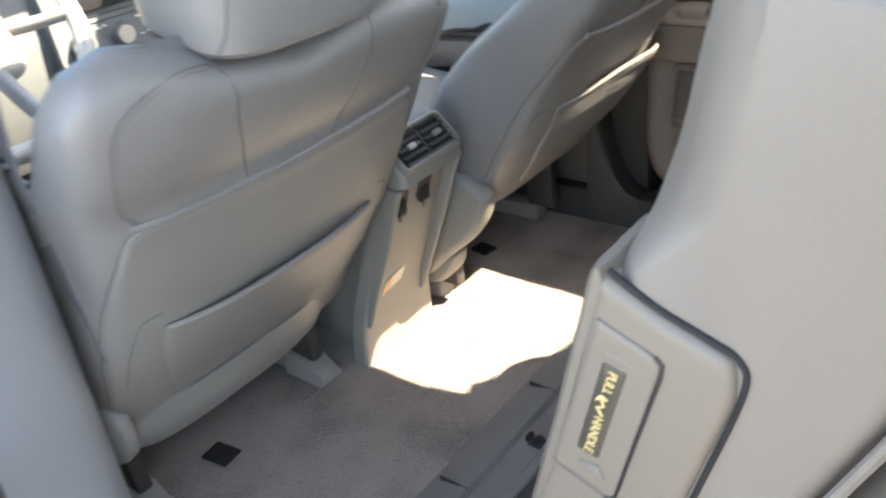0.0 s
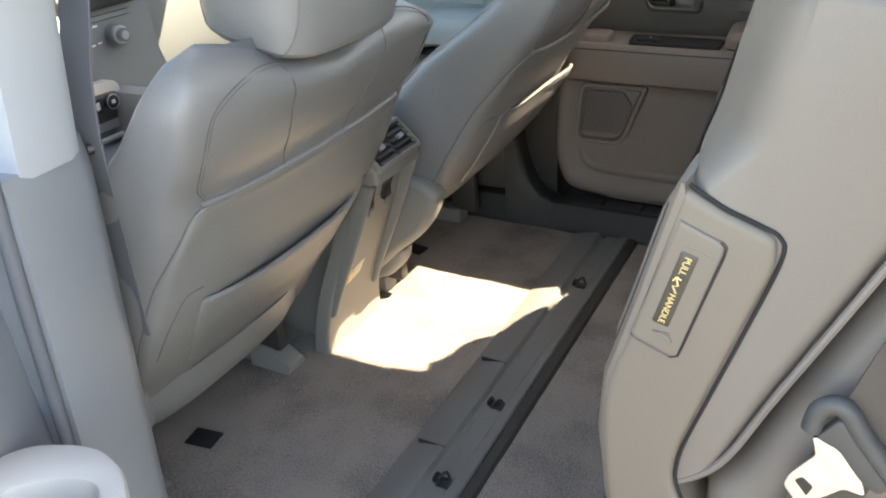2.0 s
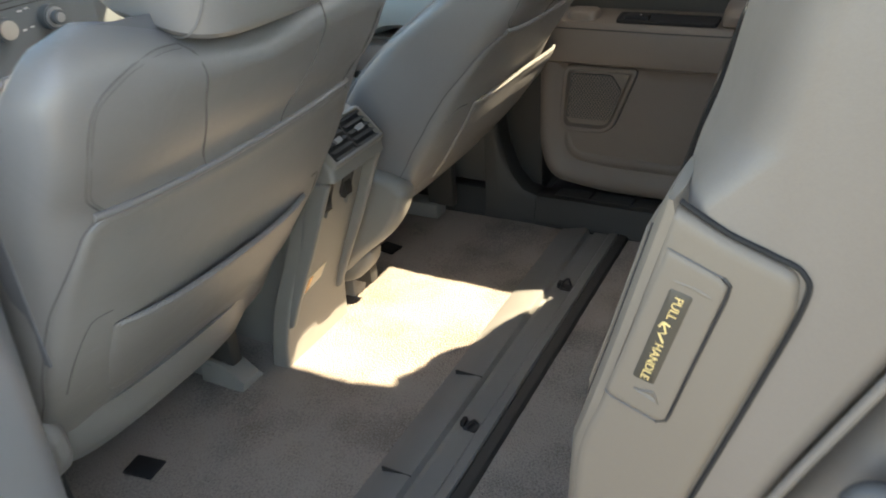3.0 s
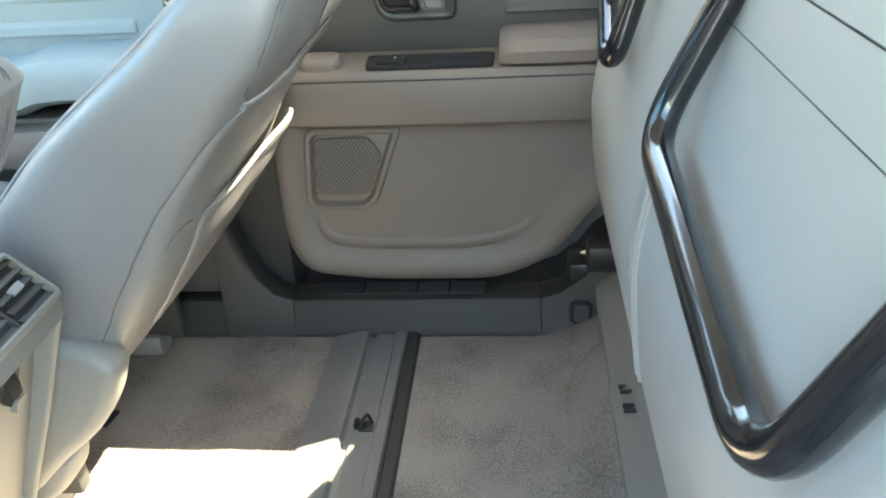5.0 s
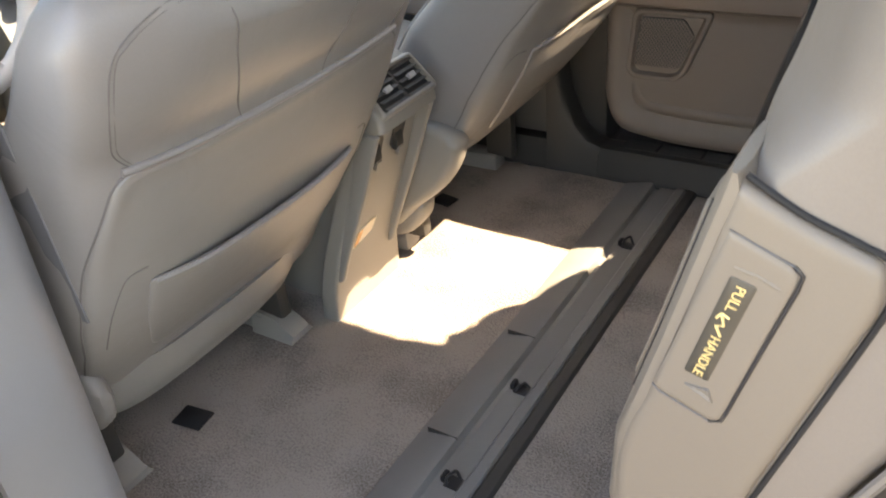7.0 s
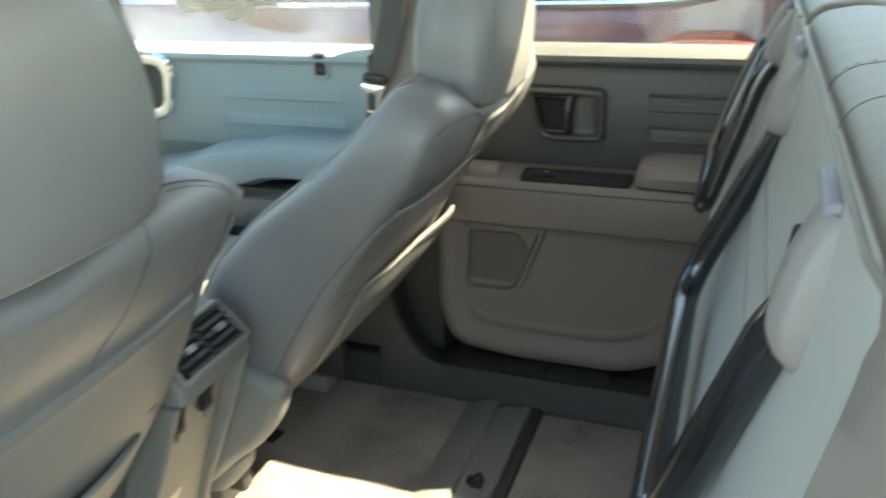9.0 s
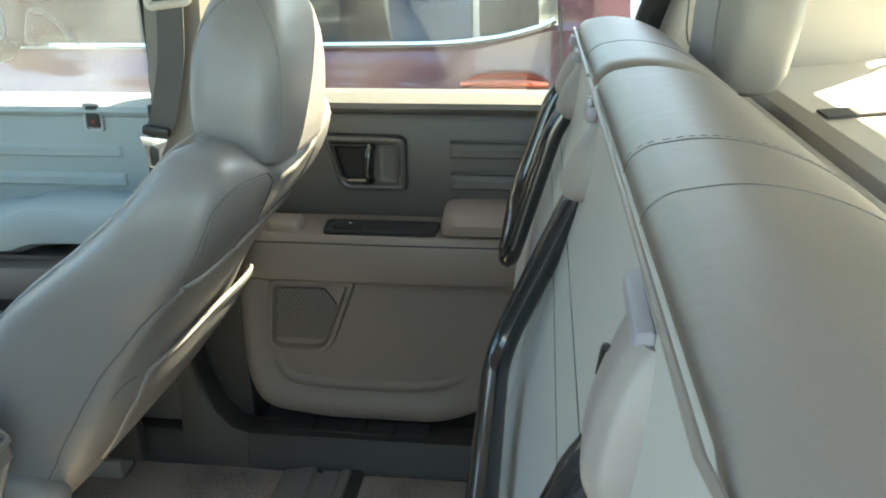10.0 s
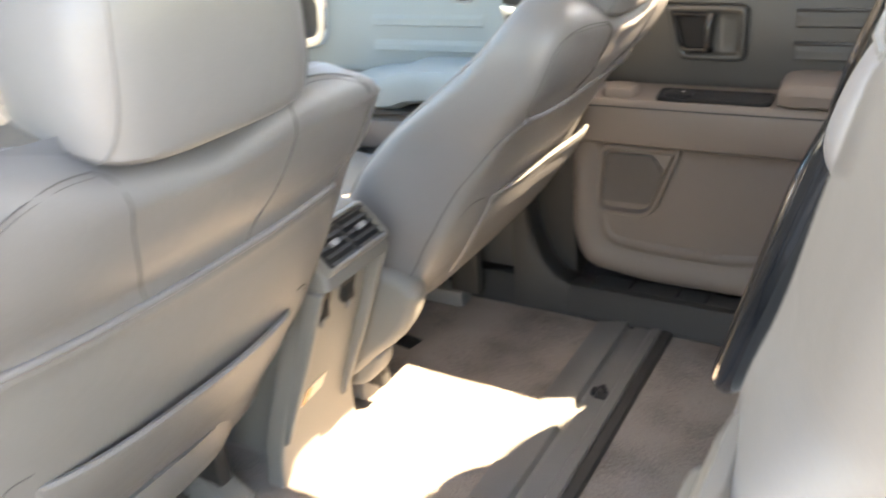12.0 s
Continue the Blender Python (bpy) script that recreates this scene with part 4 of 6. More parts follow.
    for i in range(31):
        z = 0.718 + 0.214 * i / 30
        hx, hy = lerp_table(HR, z)
        tilt = [(x, y, zz + lift - 0.26 * (x - hr_x(z)) * (1 - 0.5 * i / 30)) for x, y, zz in ring_sup(hr_x(z), yc, z, hx, hy, 3.8, 48)]
        rows.append(tilt)
    hr = part("headrest", loft(rows), LEATHER, seat, "padded grey leather headrest")
    for s in (-1, 1):
        loop = []
        for k in range(44):
            a = 2 * math.pi * k / 44
            u, v = math.cos(a), math.sin(a)
            z = 0.822 + (0.094 if v > 0 else 0.101) * math.copysign(abs(v) ** (0.8 if v > 0 else 0.5), v)
            hx, hy = lerp_table(HR, z)
            xo = 0.85 * hx * math.copysign(abs(u) ** (0.8 if v > 0 else 0.4), u)
            q = min(0.999, abs(xo) / hx)
            yo = hy * (1 - q ** 3.8) ** (1 / 3.8)
            loop.append((hr_x(z) + xo, yc + s * (yo + 0.0006), z + lift - 0.26 * xo * (1 - 0.5 * (z - 0.718) / 0.214)))
        part("piping", tube(loop, 0.0014, 6, closed=True), HEAD_SEAM, hr)
        part("post", tube([(hr_x(0.73) - 0.006, yc + s * 0.055, 0.745 + lift), (hr_x(0.70) - 0.002, yc + s * 0.055, 0.70)], 0.0065, 10), METAL, hr)
        part("post_guide", tube([(hr_x(0.72) - 0.002, yc + s * 0.055, 0.728), (hr_x(0.72) - 0.002, yc + s * 0.055, 0.752)], 0.013, 12), SILVER, seat)
    # seat cushion, frame and floor rails
    cu = []
    for x, zt, hw in ((-1.46, 0.30, 0.20), (-1.445, 0.345, 0.235), (-1.40, 0.375, 0.25), (-1.25, 0.375, 0.258), (-1.05, 0.345, 0.258), (-0.90, 0.325, 0.25), (-0.84, 0.31, 0.22)):
        cu.append([(x + dx, yc + hw * math.copysign(abs(math.cos(a)) ** 0.6, math.cos(a)), 0.245 + (zt - 0.245) * math.copysign(abs(math.sin(a)) ** 0.6, math.sin(a)) * (1.0 if math.sin(a) > 0 else 0.8)) for a in [2 * math.pi * k / 32 for k in range(32)]])
    part("seat_cushion", loft(cu), LEATHER_SIDE, seat, "padded grey leather seat cushion")
    for s in (-1, 1):
        cover = []
        for x, zc, hz, t in ((-1.30, 0.17, 0.07, 0.012), (-1.10, 0.185, 0.085, 0.022), (-0.92, 0.200, 0.085, 0.027), (-0.84, 0.215, 0.075, 0.026), (-0.79, 0.225, 0.058, 0.022), (-0.765, 0.228, 0.038, 0.016), (-0.755, 0.230, 0.016, 0.008)):
            cover.append([(x + dx, yc + s * (0.222 + t * math.copysign(abs(math.cos(a)) ** 0.7, math.cos(a))), zc + hz * math.sin(a)) for a in [2 * math.pi * k / 20 for k in range(20)]])
        if s < 0 and mirror > 0:
            part("side_cover", loft(cover), VINYL, seat, "rounded hinge cover")
        part("rail", box(-1.35 + dx, -0.90 + dx, yc + s * 0.19 - 0.024, yc + s * 0.19 + 0.024, 0.004, 0.045, 0.006), RAIL, seat)
        if mirror > 0:
            part("rail_foot", loft([[(x + dx, yc + s * 0.19 + dy, z) for dy, z in ((-0.03, 0.002), (0.03, 0.002), (0.022, t), (-0.022, t))] for x, t in ((-0.93, 0.05), (-0.88, 0.045), (-0.835, 0.015))]), TRIM, seat)
        part("leg", box(-0.93 + dx, -0.86 + dx, yc + s * 0.19 - 0.014, yc + s * 0.19 + 0.014, 0.04, 0.17, 0.006), SILL, seat)
    if mirror < 0:
        # moulded shield beside the cushion, its rear edge in line with the backrest, and the rail's end cap below it
        sh = round_poly([(-0.790, 0.330), (-0.724, 0.326), (-0.668, 0.319), (-0.636, 0.291), (-0.655, 0.240), (-0.688, 0.192), (-0.742, 0.148), (-0.805, 0.084), (-0.90, 0.07), (-1.20, 0.10), (-1.24, 0.20), (-1.10, 0.27), (-0.92, 0.31)],
                        [0.03, 0.03, 0.03, 0.012, 0.05, 0.05, 0.05, 0.02, 0.03, 0.05, 0.05, 0.05, 0.05], 6)
        part("side_shield", prism(sh, "y", yc - 0.258, yc - 0.205, 0.018, 5), TRIM, seat, "taupe plastic side shield")
        cap_o2 = round_poly([(-0.742, 0.142), (-0.748, 0.108), (-0.785, 0.064), (-0.83, 0.048), (-0.92, 0.05), (-0.92, 0.12), (-0.80, 0.13)], [0.01, 0.03, 0.03, 0.03, 0.01, 0.01, 0.01], 5)
        part("rail_end_cap", prism(cap_o2, "y", yc - 0.238, yc - 0.186, 0.014, 4), TRIM, seat)
        return seat
    # soft skirt that closes the backrest below
    sk = []
    for z, x1, x0, hw in ((0.125, -0.825, -0.93, 0.185), (0.15, -0.800, -0.95, 0.205), (0.19, -0.772, -0.965, 0.215), (0.235, -0.758, -0.97, 0.222)):
        sk.append(ring_sup((x1 + x0) / 2 + dx, yc, z, (x1 - x0) / 2, hw, 3.0, 40))
    part("lower_skirt", loft(sk), VINYL, seat, "grey vinyl skirt below the backrest")
    return seat


# the driver's backrest has fuller shoulders
FULL = [(z, r, f, w + lerp_table([(0.50, 0.0), (0.60, 0.006), (0.70, 0.012), (0.747, 0.020), (0.764, 0.028), (0.773, 0.040)], z)[0]) for z, r, f, w in BACK]
front_seat(0.628, 0.0, "reclined grey leather driver's seat with back panel and map pocket", 1, 0.025, FULL, 0.005, 0.040, 0.017, ((0.17, 0.032), (0.20, 0.0245), (0.26, 0.0115), (0.33, 0.005), (0.40, 0.004), (0.48, 0.006), (0.55, 0.011), (0.63, 0.011), (0.69, 0.004), (0.74, 0.0), (1.0, 0.0)))
front_seat(1.345, 0.088, "reclined grey leather passenger seat, slid back, with sunlit outer edge", -1, -0.004, reclined([(0.238, -0.764, -0.972, 0.222)] + BACK[2:], 0.044, 0.020, 0.95), 0.054)

# ---- centre console ----
con = thing("center_console", (-0.95, 0.975, 0.0), "grey plastic center console with rear air vents between the front seats", "console")
# height, rear face x, y of both sides, corner radius
CON = [(0.0, -0.802, 0.880, 1.088, 0.008), (0.05, -0.796, 0.881, 1.084, 0.008), (0.10, -0.785, 0.883, 1.074, 0.008), (0.145, -0.772, 0.885, 1.062, 0.008), (0.19, -0.754, 0.887, 1.056, 0.008), (0.28, -0.719, 0.889, 1.053, 0.008), (0.36, -0.690, 0.892, 1.052, 0.008), (0.394, -0.676, 0.895, 1.052, 0.008),
       (0.398, -0.646, 0.897, 1.054, 0.010), (0.418, -0.648, 0.900, 1.055, 0.012), (0.472, -0.700, 0.904, 1.050, 0.014), (0.484, -0.730, 0.910, 1.045, 0.02)]


def con_ring(z, x, y0, y1, r):
    """The rear plate of the console, 35 mm deep, on a narrower core."""
    o = round_poly([(x, y0), (x, y1), (x - 0.035, y1), (x - 0.035, y1 - 0.02), (-1.40, y1 - 0.03), (-1.40, y0 + 0.06), (x - 0.035, y0 + 0.05), (x - 0.035, y0)], [r, r, 0.003, 0.01, 0.01, 0.01, 0.01, 0.003], 4)
    return [(p.x, p.y, z) for p in o]


part("body", loft([con_ring(*lerp_row) for lerp_row in CON]), TRIM, con)


def con_face(a, b, h):
    x = lerp_table([(r[0], r[1]) for r in CON], b)[0]
    return (x + h * 0.70, a, b + h * 0.71) if b > 0.41 else (x + h * 0.93, a, b - h * 0.37)


# upright flanges on both sides of the recessed channel
fl = [(-0.700, 0.3965), (-0.650, 0.3965), (-0.655, 0.386), (-0.681, 0.322), (-0.700, 0.274), (-0.734, 0.197), (-0.758, 0.143), (-0.777, 0.092), (-0.795, 0.085), (-0.760, 0.20), (-0.72, 0.30)]
for y0, y1 in ((0.888, 0.8995), (1.0425, 1.053)):
    part("side_flange", prism(round_poly(fl, [0.003, 0.006, 0.006, 0.03, 0.03, 0.03, 0.03, 0.02, 0.01, 0.03, 0.03], 5), "y", y0, y1, 0.0045, 3), TRIM, con)
for y, z, w, h in ((0.929, 0.352, 0.020, 0.030), (0.992, 0.362, 0.018, 0.026)):
    ho = round_poly([(y - w, z - h), (y + w, z - h), (y + w, z + h * 0.9), (y - w, z + h * 0.9)], [0.006, 0.006, 0.017, 0.017], 5)
    part("hook_recess", panel(ho, [(0, 0.0005), (0.0015, 0.0022), (0.004, 0.0010)], con_face, 3), SILL, con)
vb = round_poly([(0.908, 0.4695), (1.048, 0.4695), (1.052, 0.4165), (0.904, 0.4165)], 0.008, 5)
vent = part("vent_bezel", panel(vb, [(0, -0.01), (0.0, 0.006), (0.002, 0.010), (0.004, 0.011), (0.006, 0.010), (0.007, -0.004)], con_face, hole=True), TRIM, con)
part("vent_cavity", panel(vb, [(0.006, 0.0012), (0.008, 0.0012)], con_face, 3), BLACK, vent)
for y0, y1 in ((0.922, 0.976), (0.986, 1.042)):
    for k in range(5):
        z = 0.4245 + 0.0092 * k
        part("vent_slat", loft([[con_face(y, z + dz, h) for dz, h in ((-0.0026, 0.0080), (0.0020, 0.0030), (0.0028, 0.0040), (-0.0018, 0.0092))] for y in (y0, y1)]), DOOR_UPPER, vent)
    part("vent_tab", loft([[con_face((y0 + y1) / 2 + dy, 0.4430 + dz, h) for dy, dz in ((-0.008, -0.003), (0.008, -0.003), (0.008, 0.003), (-0.008, 0.003))] for h in (0.006, 0.0125)]), SILVER, vent, "small vent tab")
part("vent_divider", loft([[con_face(y, z, h) for z, h in ((0.420, 0.001), (0.420, 0.0060), (0.466, 0.0060), (0.466, 0.001))] for y in (0.9790, 0.9830)]), DOOR_UPPER, vent)
for y in (0.930, 0.992):
    hk = part("bag_hook", loft([[con_face(y + dy, z, h) for dy, h in ((-0.010, 0.0), (-0.009, t), (0.009, t), (0.010, 0.0))] for z, t in ((0.358, 0.002), (0.350, 0.007), (0.338, 0.011), (0.330, 0.009))]), SILL, con, "small plastic bag hook")
    part("hook_lip", loft([[con_face(y + dy, z, h) for dy, h in ((-0.007, 0.007), (-0.007, 0.014), (0.007, 0.014), (0.007, 0.007))] for z in (0.322, 0.336)]), TRIM, hk)
st = round_poly([(0.9265, 0.181), (0.9805, 0.190), (0.9745, 0.160), (0.921, 0.147)], 0.004, 3)
part("reflector", panel(st, [(0, -0.001), (0.0, 0.0012), (0.001, 0.0016)], con_face, 3), STICKER, con, "cream and amber reflector plate")
part("amber_lens", panel(round_poly([(0.9285, 0.180), (0.9440, 0.1815), (0.9360, 0.1525), (0.923, 0.149)], 0.003, 3), [(0, 0.0012), (0.0004, 0.0020), (0.001, 0.0021)], con_face, 2), AMBER, con, "amber reflector lens")
# armrest lid, shifter tray ahead of it
part("armrest_lid", loft([ring_sup(-0.95, 0.977, z, hx, hy, 5, 40) for z, hx, hy in ((0.470, 0.19, 0.075), (0.480, 0.20, 0.085), (0.505, 0.20, 0.085), (0.515, 0.19, 0.075), (0.517, 0.16, 0.05))]), LEATHER, con, "padded grey console lid")


# ---- dashboard ----
dash = thing("dashboard", (-1.55, 0.985, 0.3), "dark grey dashboard with radio, round heater knobs and silver accents", "dashboard")
dp = [(-1.80, 0.40), (-1.50, 0.36), (-1.455, 0.45), (-1.43, 0.53), (-1.425, 0.62), (-1.44, 0.70), (-1.50, 0.755), (-1.65, 0.785), (-1.80, 0.775)]
part("dash_body", loft([[(x - 0.06 * abs(y - MID) ** 2, y, z) for x, z in dp] for y in [0.24 + 0.0745 * k for k in range(21)]]), DASH, dash)
stack = part("control_tower", loft([[(x, y, z) for x, z in ((-1.50, 0.30), (-1.36, 0.36), (-1.375, 0.47), (-1.400, 0.535), (-1.405, 0.64), (-1.425, 0.745), (-1.50, 0.77))] for y in (0.800, 0.808, 1.150, 1.158)]), DASH, dash)
part("radio_panel", box(-1.412, -1.403, 0.845, 1.125, 0.645, 0.745, 0.004, turn=(0, -9, 0)), BLACK, stack)
part("radio_display", box(-1.4085, -1.400, 0.905, 1.05, 0.705, 0.735, 0.002, turn=(0, -9, 0)), DISPLAY, stack, "pale green radio display")
part("disc_slot", box(-1.403, -1.3985, 0.88, 1.09, 0.660, 0.666, 0.001, turn=(0, -9, 0)), RUBBER, stack)
for i in range(9):
    part("radio_button", box(-1.407, -1.4005, 0.868 + 0.026 * i, 0.889 + 0.026 * i, 0.6745, 0.686, 0.002, turn=(0, -9, 0)), DASH, stack)
    part("button_mark", box(-1.4012, -1.4001, 0.874 + 0.026 * i, 0.884 + 0.026 * i, 0.6775, 0.680, 0.0003, turn=(0, -9, 0)), WHITE_MARK, stack)
for i in range(7):
    part("radio_button", box(-1.405, -1.3985, 0.872 + 0.034 * i, 0.899 + 0.034 * i, 0.6905, 0.6995, 0.002, turn=(0, -9, 0)), DASH, stack)
    part("button_mark", box(-1.3992, -1.3981, 0.879 + 0.034 * i, 0.892 + 0.034 * i, 0.694, 0.6965, 0.0003, turn=(0, -9, 0)), WHITE_MARK, stack)
for y in (0.866, 1.102):
    tk = part("tuning_knob", tube([(-1.412, y, 0.722), (-1.396, y, 0.724), (-1.392, y, 0.7245)], 0.0165, 24), BLACK, stack)
    part("knob_ring", tube([(-1.3925, y, 0.7245), (-1.388, y, 0.725)], 0.0105, 24), SILVER, tk)
for z in (0.622, 0.634, 0.646):
    part("panel_groove", box(-1.4075, -1.4025, 0.86, 1.10, z - 0.001, z + 0.001, 0.0005), BLACK, stack)
for y, r, m in ((0.848, 0.025, SILVER), (0.938, 0.0235, BEIGE), (1.044, 0.025, SILVER)):
    k = part("heater_knob", tube([(-1.405, y, 0.588), (-1.388, y, 0.588), (-1.384, y, 0.588)], r, 28), DASH, stack)
    part("knob_ring", tube([(-1.3845, y, 0.588), (-1.379, y, 0.588)], r * (0.76 if m is BEIGE else 0.80), 28), m, k)
    if m is not BEIGE:
        part("knob_grip", tube([(-1.380, y, 0.588), (-1.368, y, 0.588)], r * 0.58, 24), DASH, k)
        part("knob_cap", tube([(-1.3685, y, 0.588), (-1.3655, y, 0.588)], r * 0.38, 20), SILVER, k)
for y, z in ((0.893, 0.610), (0.906, 0.612), (0.893, 0.570), (0.984, 0.612), (1.000, 0.614), (0.984, 0.576), (1.002, 0.578)):
    part("knob_mark", box(-1.404, -1.4015, y - 0.005, y + 0.005, z - 0.0016, z + 0.0016, 0.0003), WHITE_MARK, stack)
tray = part("shifter_tray", prism(round_poly([(-1.37, 0.845), (-1.10, 0.850), (-1.10, 1.10), (-1.37, 1.11)], 0.03, 5), "z", 0.345, 0.378, 0.006), DASH, dash)
part("socket_panel", prism(round_poly([(0.846, 0.408), (0.976, 0.408), (0.988, 0.500), (0.960, 0.514), (0.866, 0.514)], 0.018, 4), "x", -1.374, -1.354, 0.005), SILVER, dash, "silver framed switch panel")
part("socket_face", prism(round_poly([(0.856, 0.430), (0.966, 0.430), (0.972, 0.488), (0.872, 0.492)], 0.012, 4), "x", -1.3555, -1.3515, 0.001), DOOR_UPPER, dash)
sq = part("square_switch", box(-1.353, -1.343, 0.892, 0.926, 0.452, 0.486, 0.003), BLACK, dash)
part("switch_mark", box(-1.3432, -1.3422, 0.904, 0.914, 0.462, 0.478, 0.0003), WHITE_MARK, sq)
rs = part("round_socket", tube([(-1.353, 0.948, 0.470), (-1.340, 0.948, 0.470)], 0.0175, 24), BLACK, dash)
part("socket_ring", tube([(-1.3405, 0.948 + 0.0155 * math.cos(a), 0.470 + 0.0155 * math.sin(a)) for a in [2 * math.pi * k / 24 for k in range(24)]], 0.0016, 6, closed=True), SILVER, rs)
part("socket_mark", box(-1.3402, -1.3392, 0.943, 0.953, 0.466, 0.474, 0.0003), WHITE_MARK, rs)
part("tray_lip", tube([(-1.345, 0.86, 0.395), (-1.345, 0.98, 0.395)], 0.006, 8), SILVER, dash)

wheel = thing("steering_wheel", (-1.20, 0.565, 0.68), "dark steering wheel with silver spokes, its rim painted pale for sun", "steering wheel")
wm = Matrix.Translation((-1.20, 0.565, 0.69)) @ Euler((0, radians(64), 0)).to_matrix().to_4x4()
# pale plastic on the rim stands in for the sun on it
part("rim", tube([wm @ Vector((0.185 * math.cos(a), 0.185 * math.sin(a), 0)) for a in [2 * math.pi * k / 48 for k in range(48)]], 0.0155, 12, closed=True), ARMREST, wheel)
hub = box(-0.07, 0.07, -0.075, 0.075, -0.05, 0.012, 0.02, 3)
bmesh.ops.transform(hub, matrix=wm, verts=hub.verts)
part("hub", hub, BEIGE, wheel, "pale airbag cover in the sun")
for a in (0, 180, 250, 290):
    d = Vector((math.sin(radians(a)) * -1, math.cos(radians(a)), 0))
    part("spoke", tube([wm @ (d * 0.06), wm @ (d * 0.12 + Vector((0, 0, -0.006))), wm @ (d * 0.18)], 0.016, 10, flat=0.45), SILVER, wheel, "silver spoke")
part("column", tube([wm @ Vector((0, 0, -0.03)), wm @ Vector((0, 0, -0.30))], 0.045, 16), DASH, wheel)


# ---- rear seat, both cushions folded up against the backrest ----
EDGE_P = [(0.022, 0.852), (0.004, 0.766), (-0.018, 0.720), (-0.046, 0.610), (-0.068, 0.530), (-0.071, 0.470), (-0.063, 0.400), (-0.055, 0.335), (-0.035, 0.285)]
SHELL_P = [(0.012, 0.852), (0.007, 0.800), (0.000, 0.762), (-0.0105, 0.720), (-0.0355, 0.610), (-0.060, 0.530), (-0.067, 0.470), (-0.063, 0.400), (-0.055, 0.335), (-0.035, 0.285), (0.0, 0.270), (0.012, 0.30), (0.004, 0.44), (0.03, 0.58), (0.058, 0.70), (0.036, 0.845)]
COVER_P = [(0.014, 0.853), (0.016, 0.806), (0.014, 0.762), (0.008, 0.718), (-0.002, 0.66), (-0.012, 0.62), (-0.020, 0.50), (-0.024, 0.445), (-0.006, 0.408), (0.030, 0.436), (0.070, 0.545), (0.135, 0.700), (0.162, 0.775), (0.166, 0.802), (0.152, 0.830), (0.126, 0.849), (0.095, 0.863), (0.058, 0.869), (0.025, 0.863)]


WRAP = [(0.010, 0.854), (-0.001, 0.806), (-0.009, 0.762), (-0.022, 0.720), (-0.025, 0.66), (-0.018, 0.62)]   # where the leather goes round the end


def swept(profile, stations, n=4):
    """A closed profile in x and z swept along y, pulled in towards its middle at each station (y, inset)."""
    o = round_poly(profile, 0.02, n) if n else [Vector(p) for p in profile]
    return loft([[(p.x, y, p.y) for p in (inset(o, d) if d else o)] for y, d in stations])


def under_x(z):
    """Front face of the folded cushion's underside."""
    pts = sorted([(b, a) for a, b in SHELL_P[:10]])
    return lerp_table(pts, z)[0]


def leg_loop(parent, pts):
    part("leg_tube", tube(fillet(pts, 0.045, 8), 0.0125, 16), TUBE, parent, "bent gloss black steel leg")


def bracket(parent, y, lean):
    """Moulded pivot housing with a slit and a flat tab on top; lean: how far its foot lies aside."""
    def mid(z):
        return y + lean * (0.835 - z) / 0.085

    def low(z):
        return 0.846 - (0.846 - z) * 0.72
    rows = []
    for z, h, w in ((0.836, 0.003, 0.014), (0.828, 0.009, 0.017), (0.814, 0.015, 0.020), (0.800, 0.020, 0.023), (0.784, 0.024, 0.025), (0.768, 0.026, 0.025), (0.756, 0.025, 0.022), (0.747, 0.019, 0.017), (0.742, 0.006, 0.010)):
        z = low(z)
        rows.append([(under_x(z) - h * max(0.0, math.cos(a)) ** 0.8 + 0.005, mid(z) + w * math.sin(a), z) for a in [-1.8 + 3.6 * k / 18 for k in range(19)]])
    lb = part("pivot_housing", loft(rows), LOBE, parent, "mauve grey pivot housing")
    # round cover beside it with a dark crescent slit
    rows = []
    for k in range(13):
        t = -1 + 2 * k / 12
        z = low(0.786 + 0.040 * t)
        w = 0.032 * math.sqrt(max(0.02, 1 - t * t))
        rows.append([(under_x(z) - 0.010 * math.sqrt(max(0.02, 1 - t * t)) * max(0.0, math.cos(a)) ** 0.6 + 0.004, mid(z) + 0.036 + w * math.sin(a), z) for a in [-1.7 + 3.4 * i / 14 for i in range(15)]])
    part("pivot_cover", loft(rows), SHELL, parent)
    part("slit", tube(catmull([(under_x(z) - h, y + dy, z) for z, dy, h in ((0.819, 0.030, 0.0036), (0.811, 0.043, 0.0038), (0.798, 0.053, 0.0028), (0.780, 0.058, 0.0010))], 4), 0.0019, 8), RUBBER, lb)
    part("tab", box(0.001, 0.010, y - 0.017, y + 0.017, 0.838, 0.8505, 0.003, turn=(0, 14, 0)), TAB, parent, "lavender grey tab")


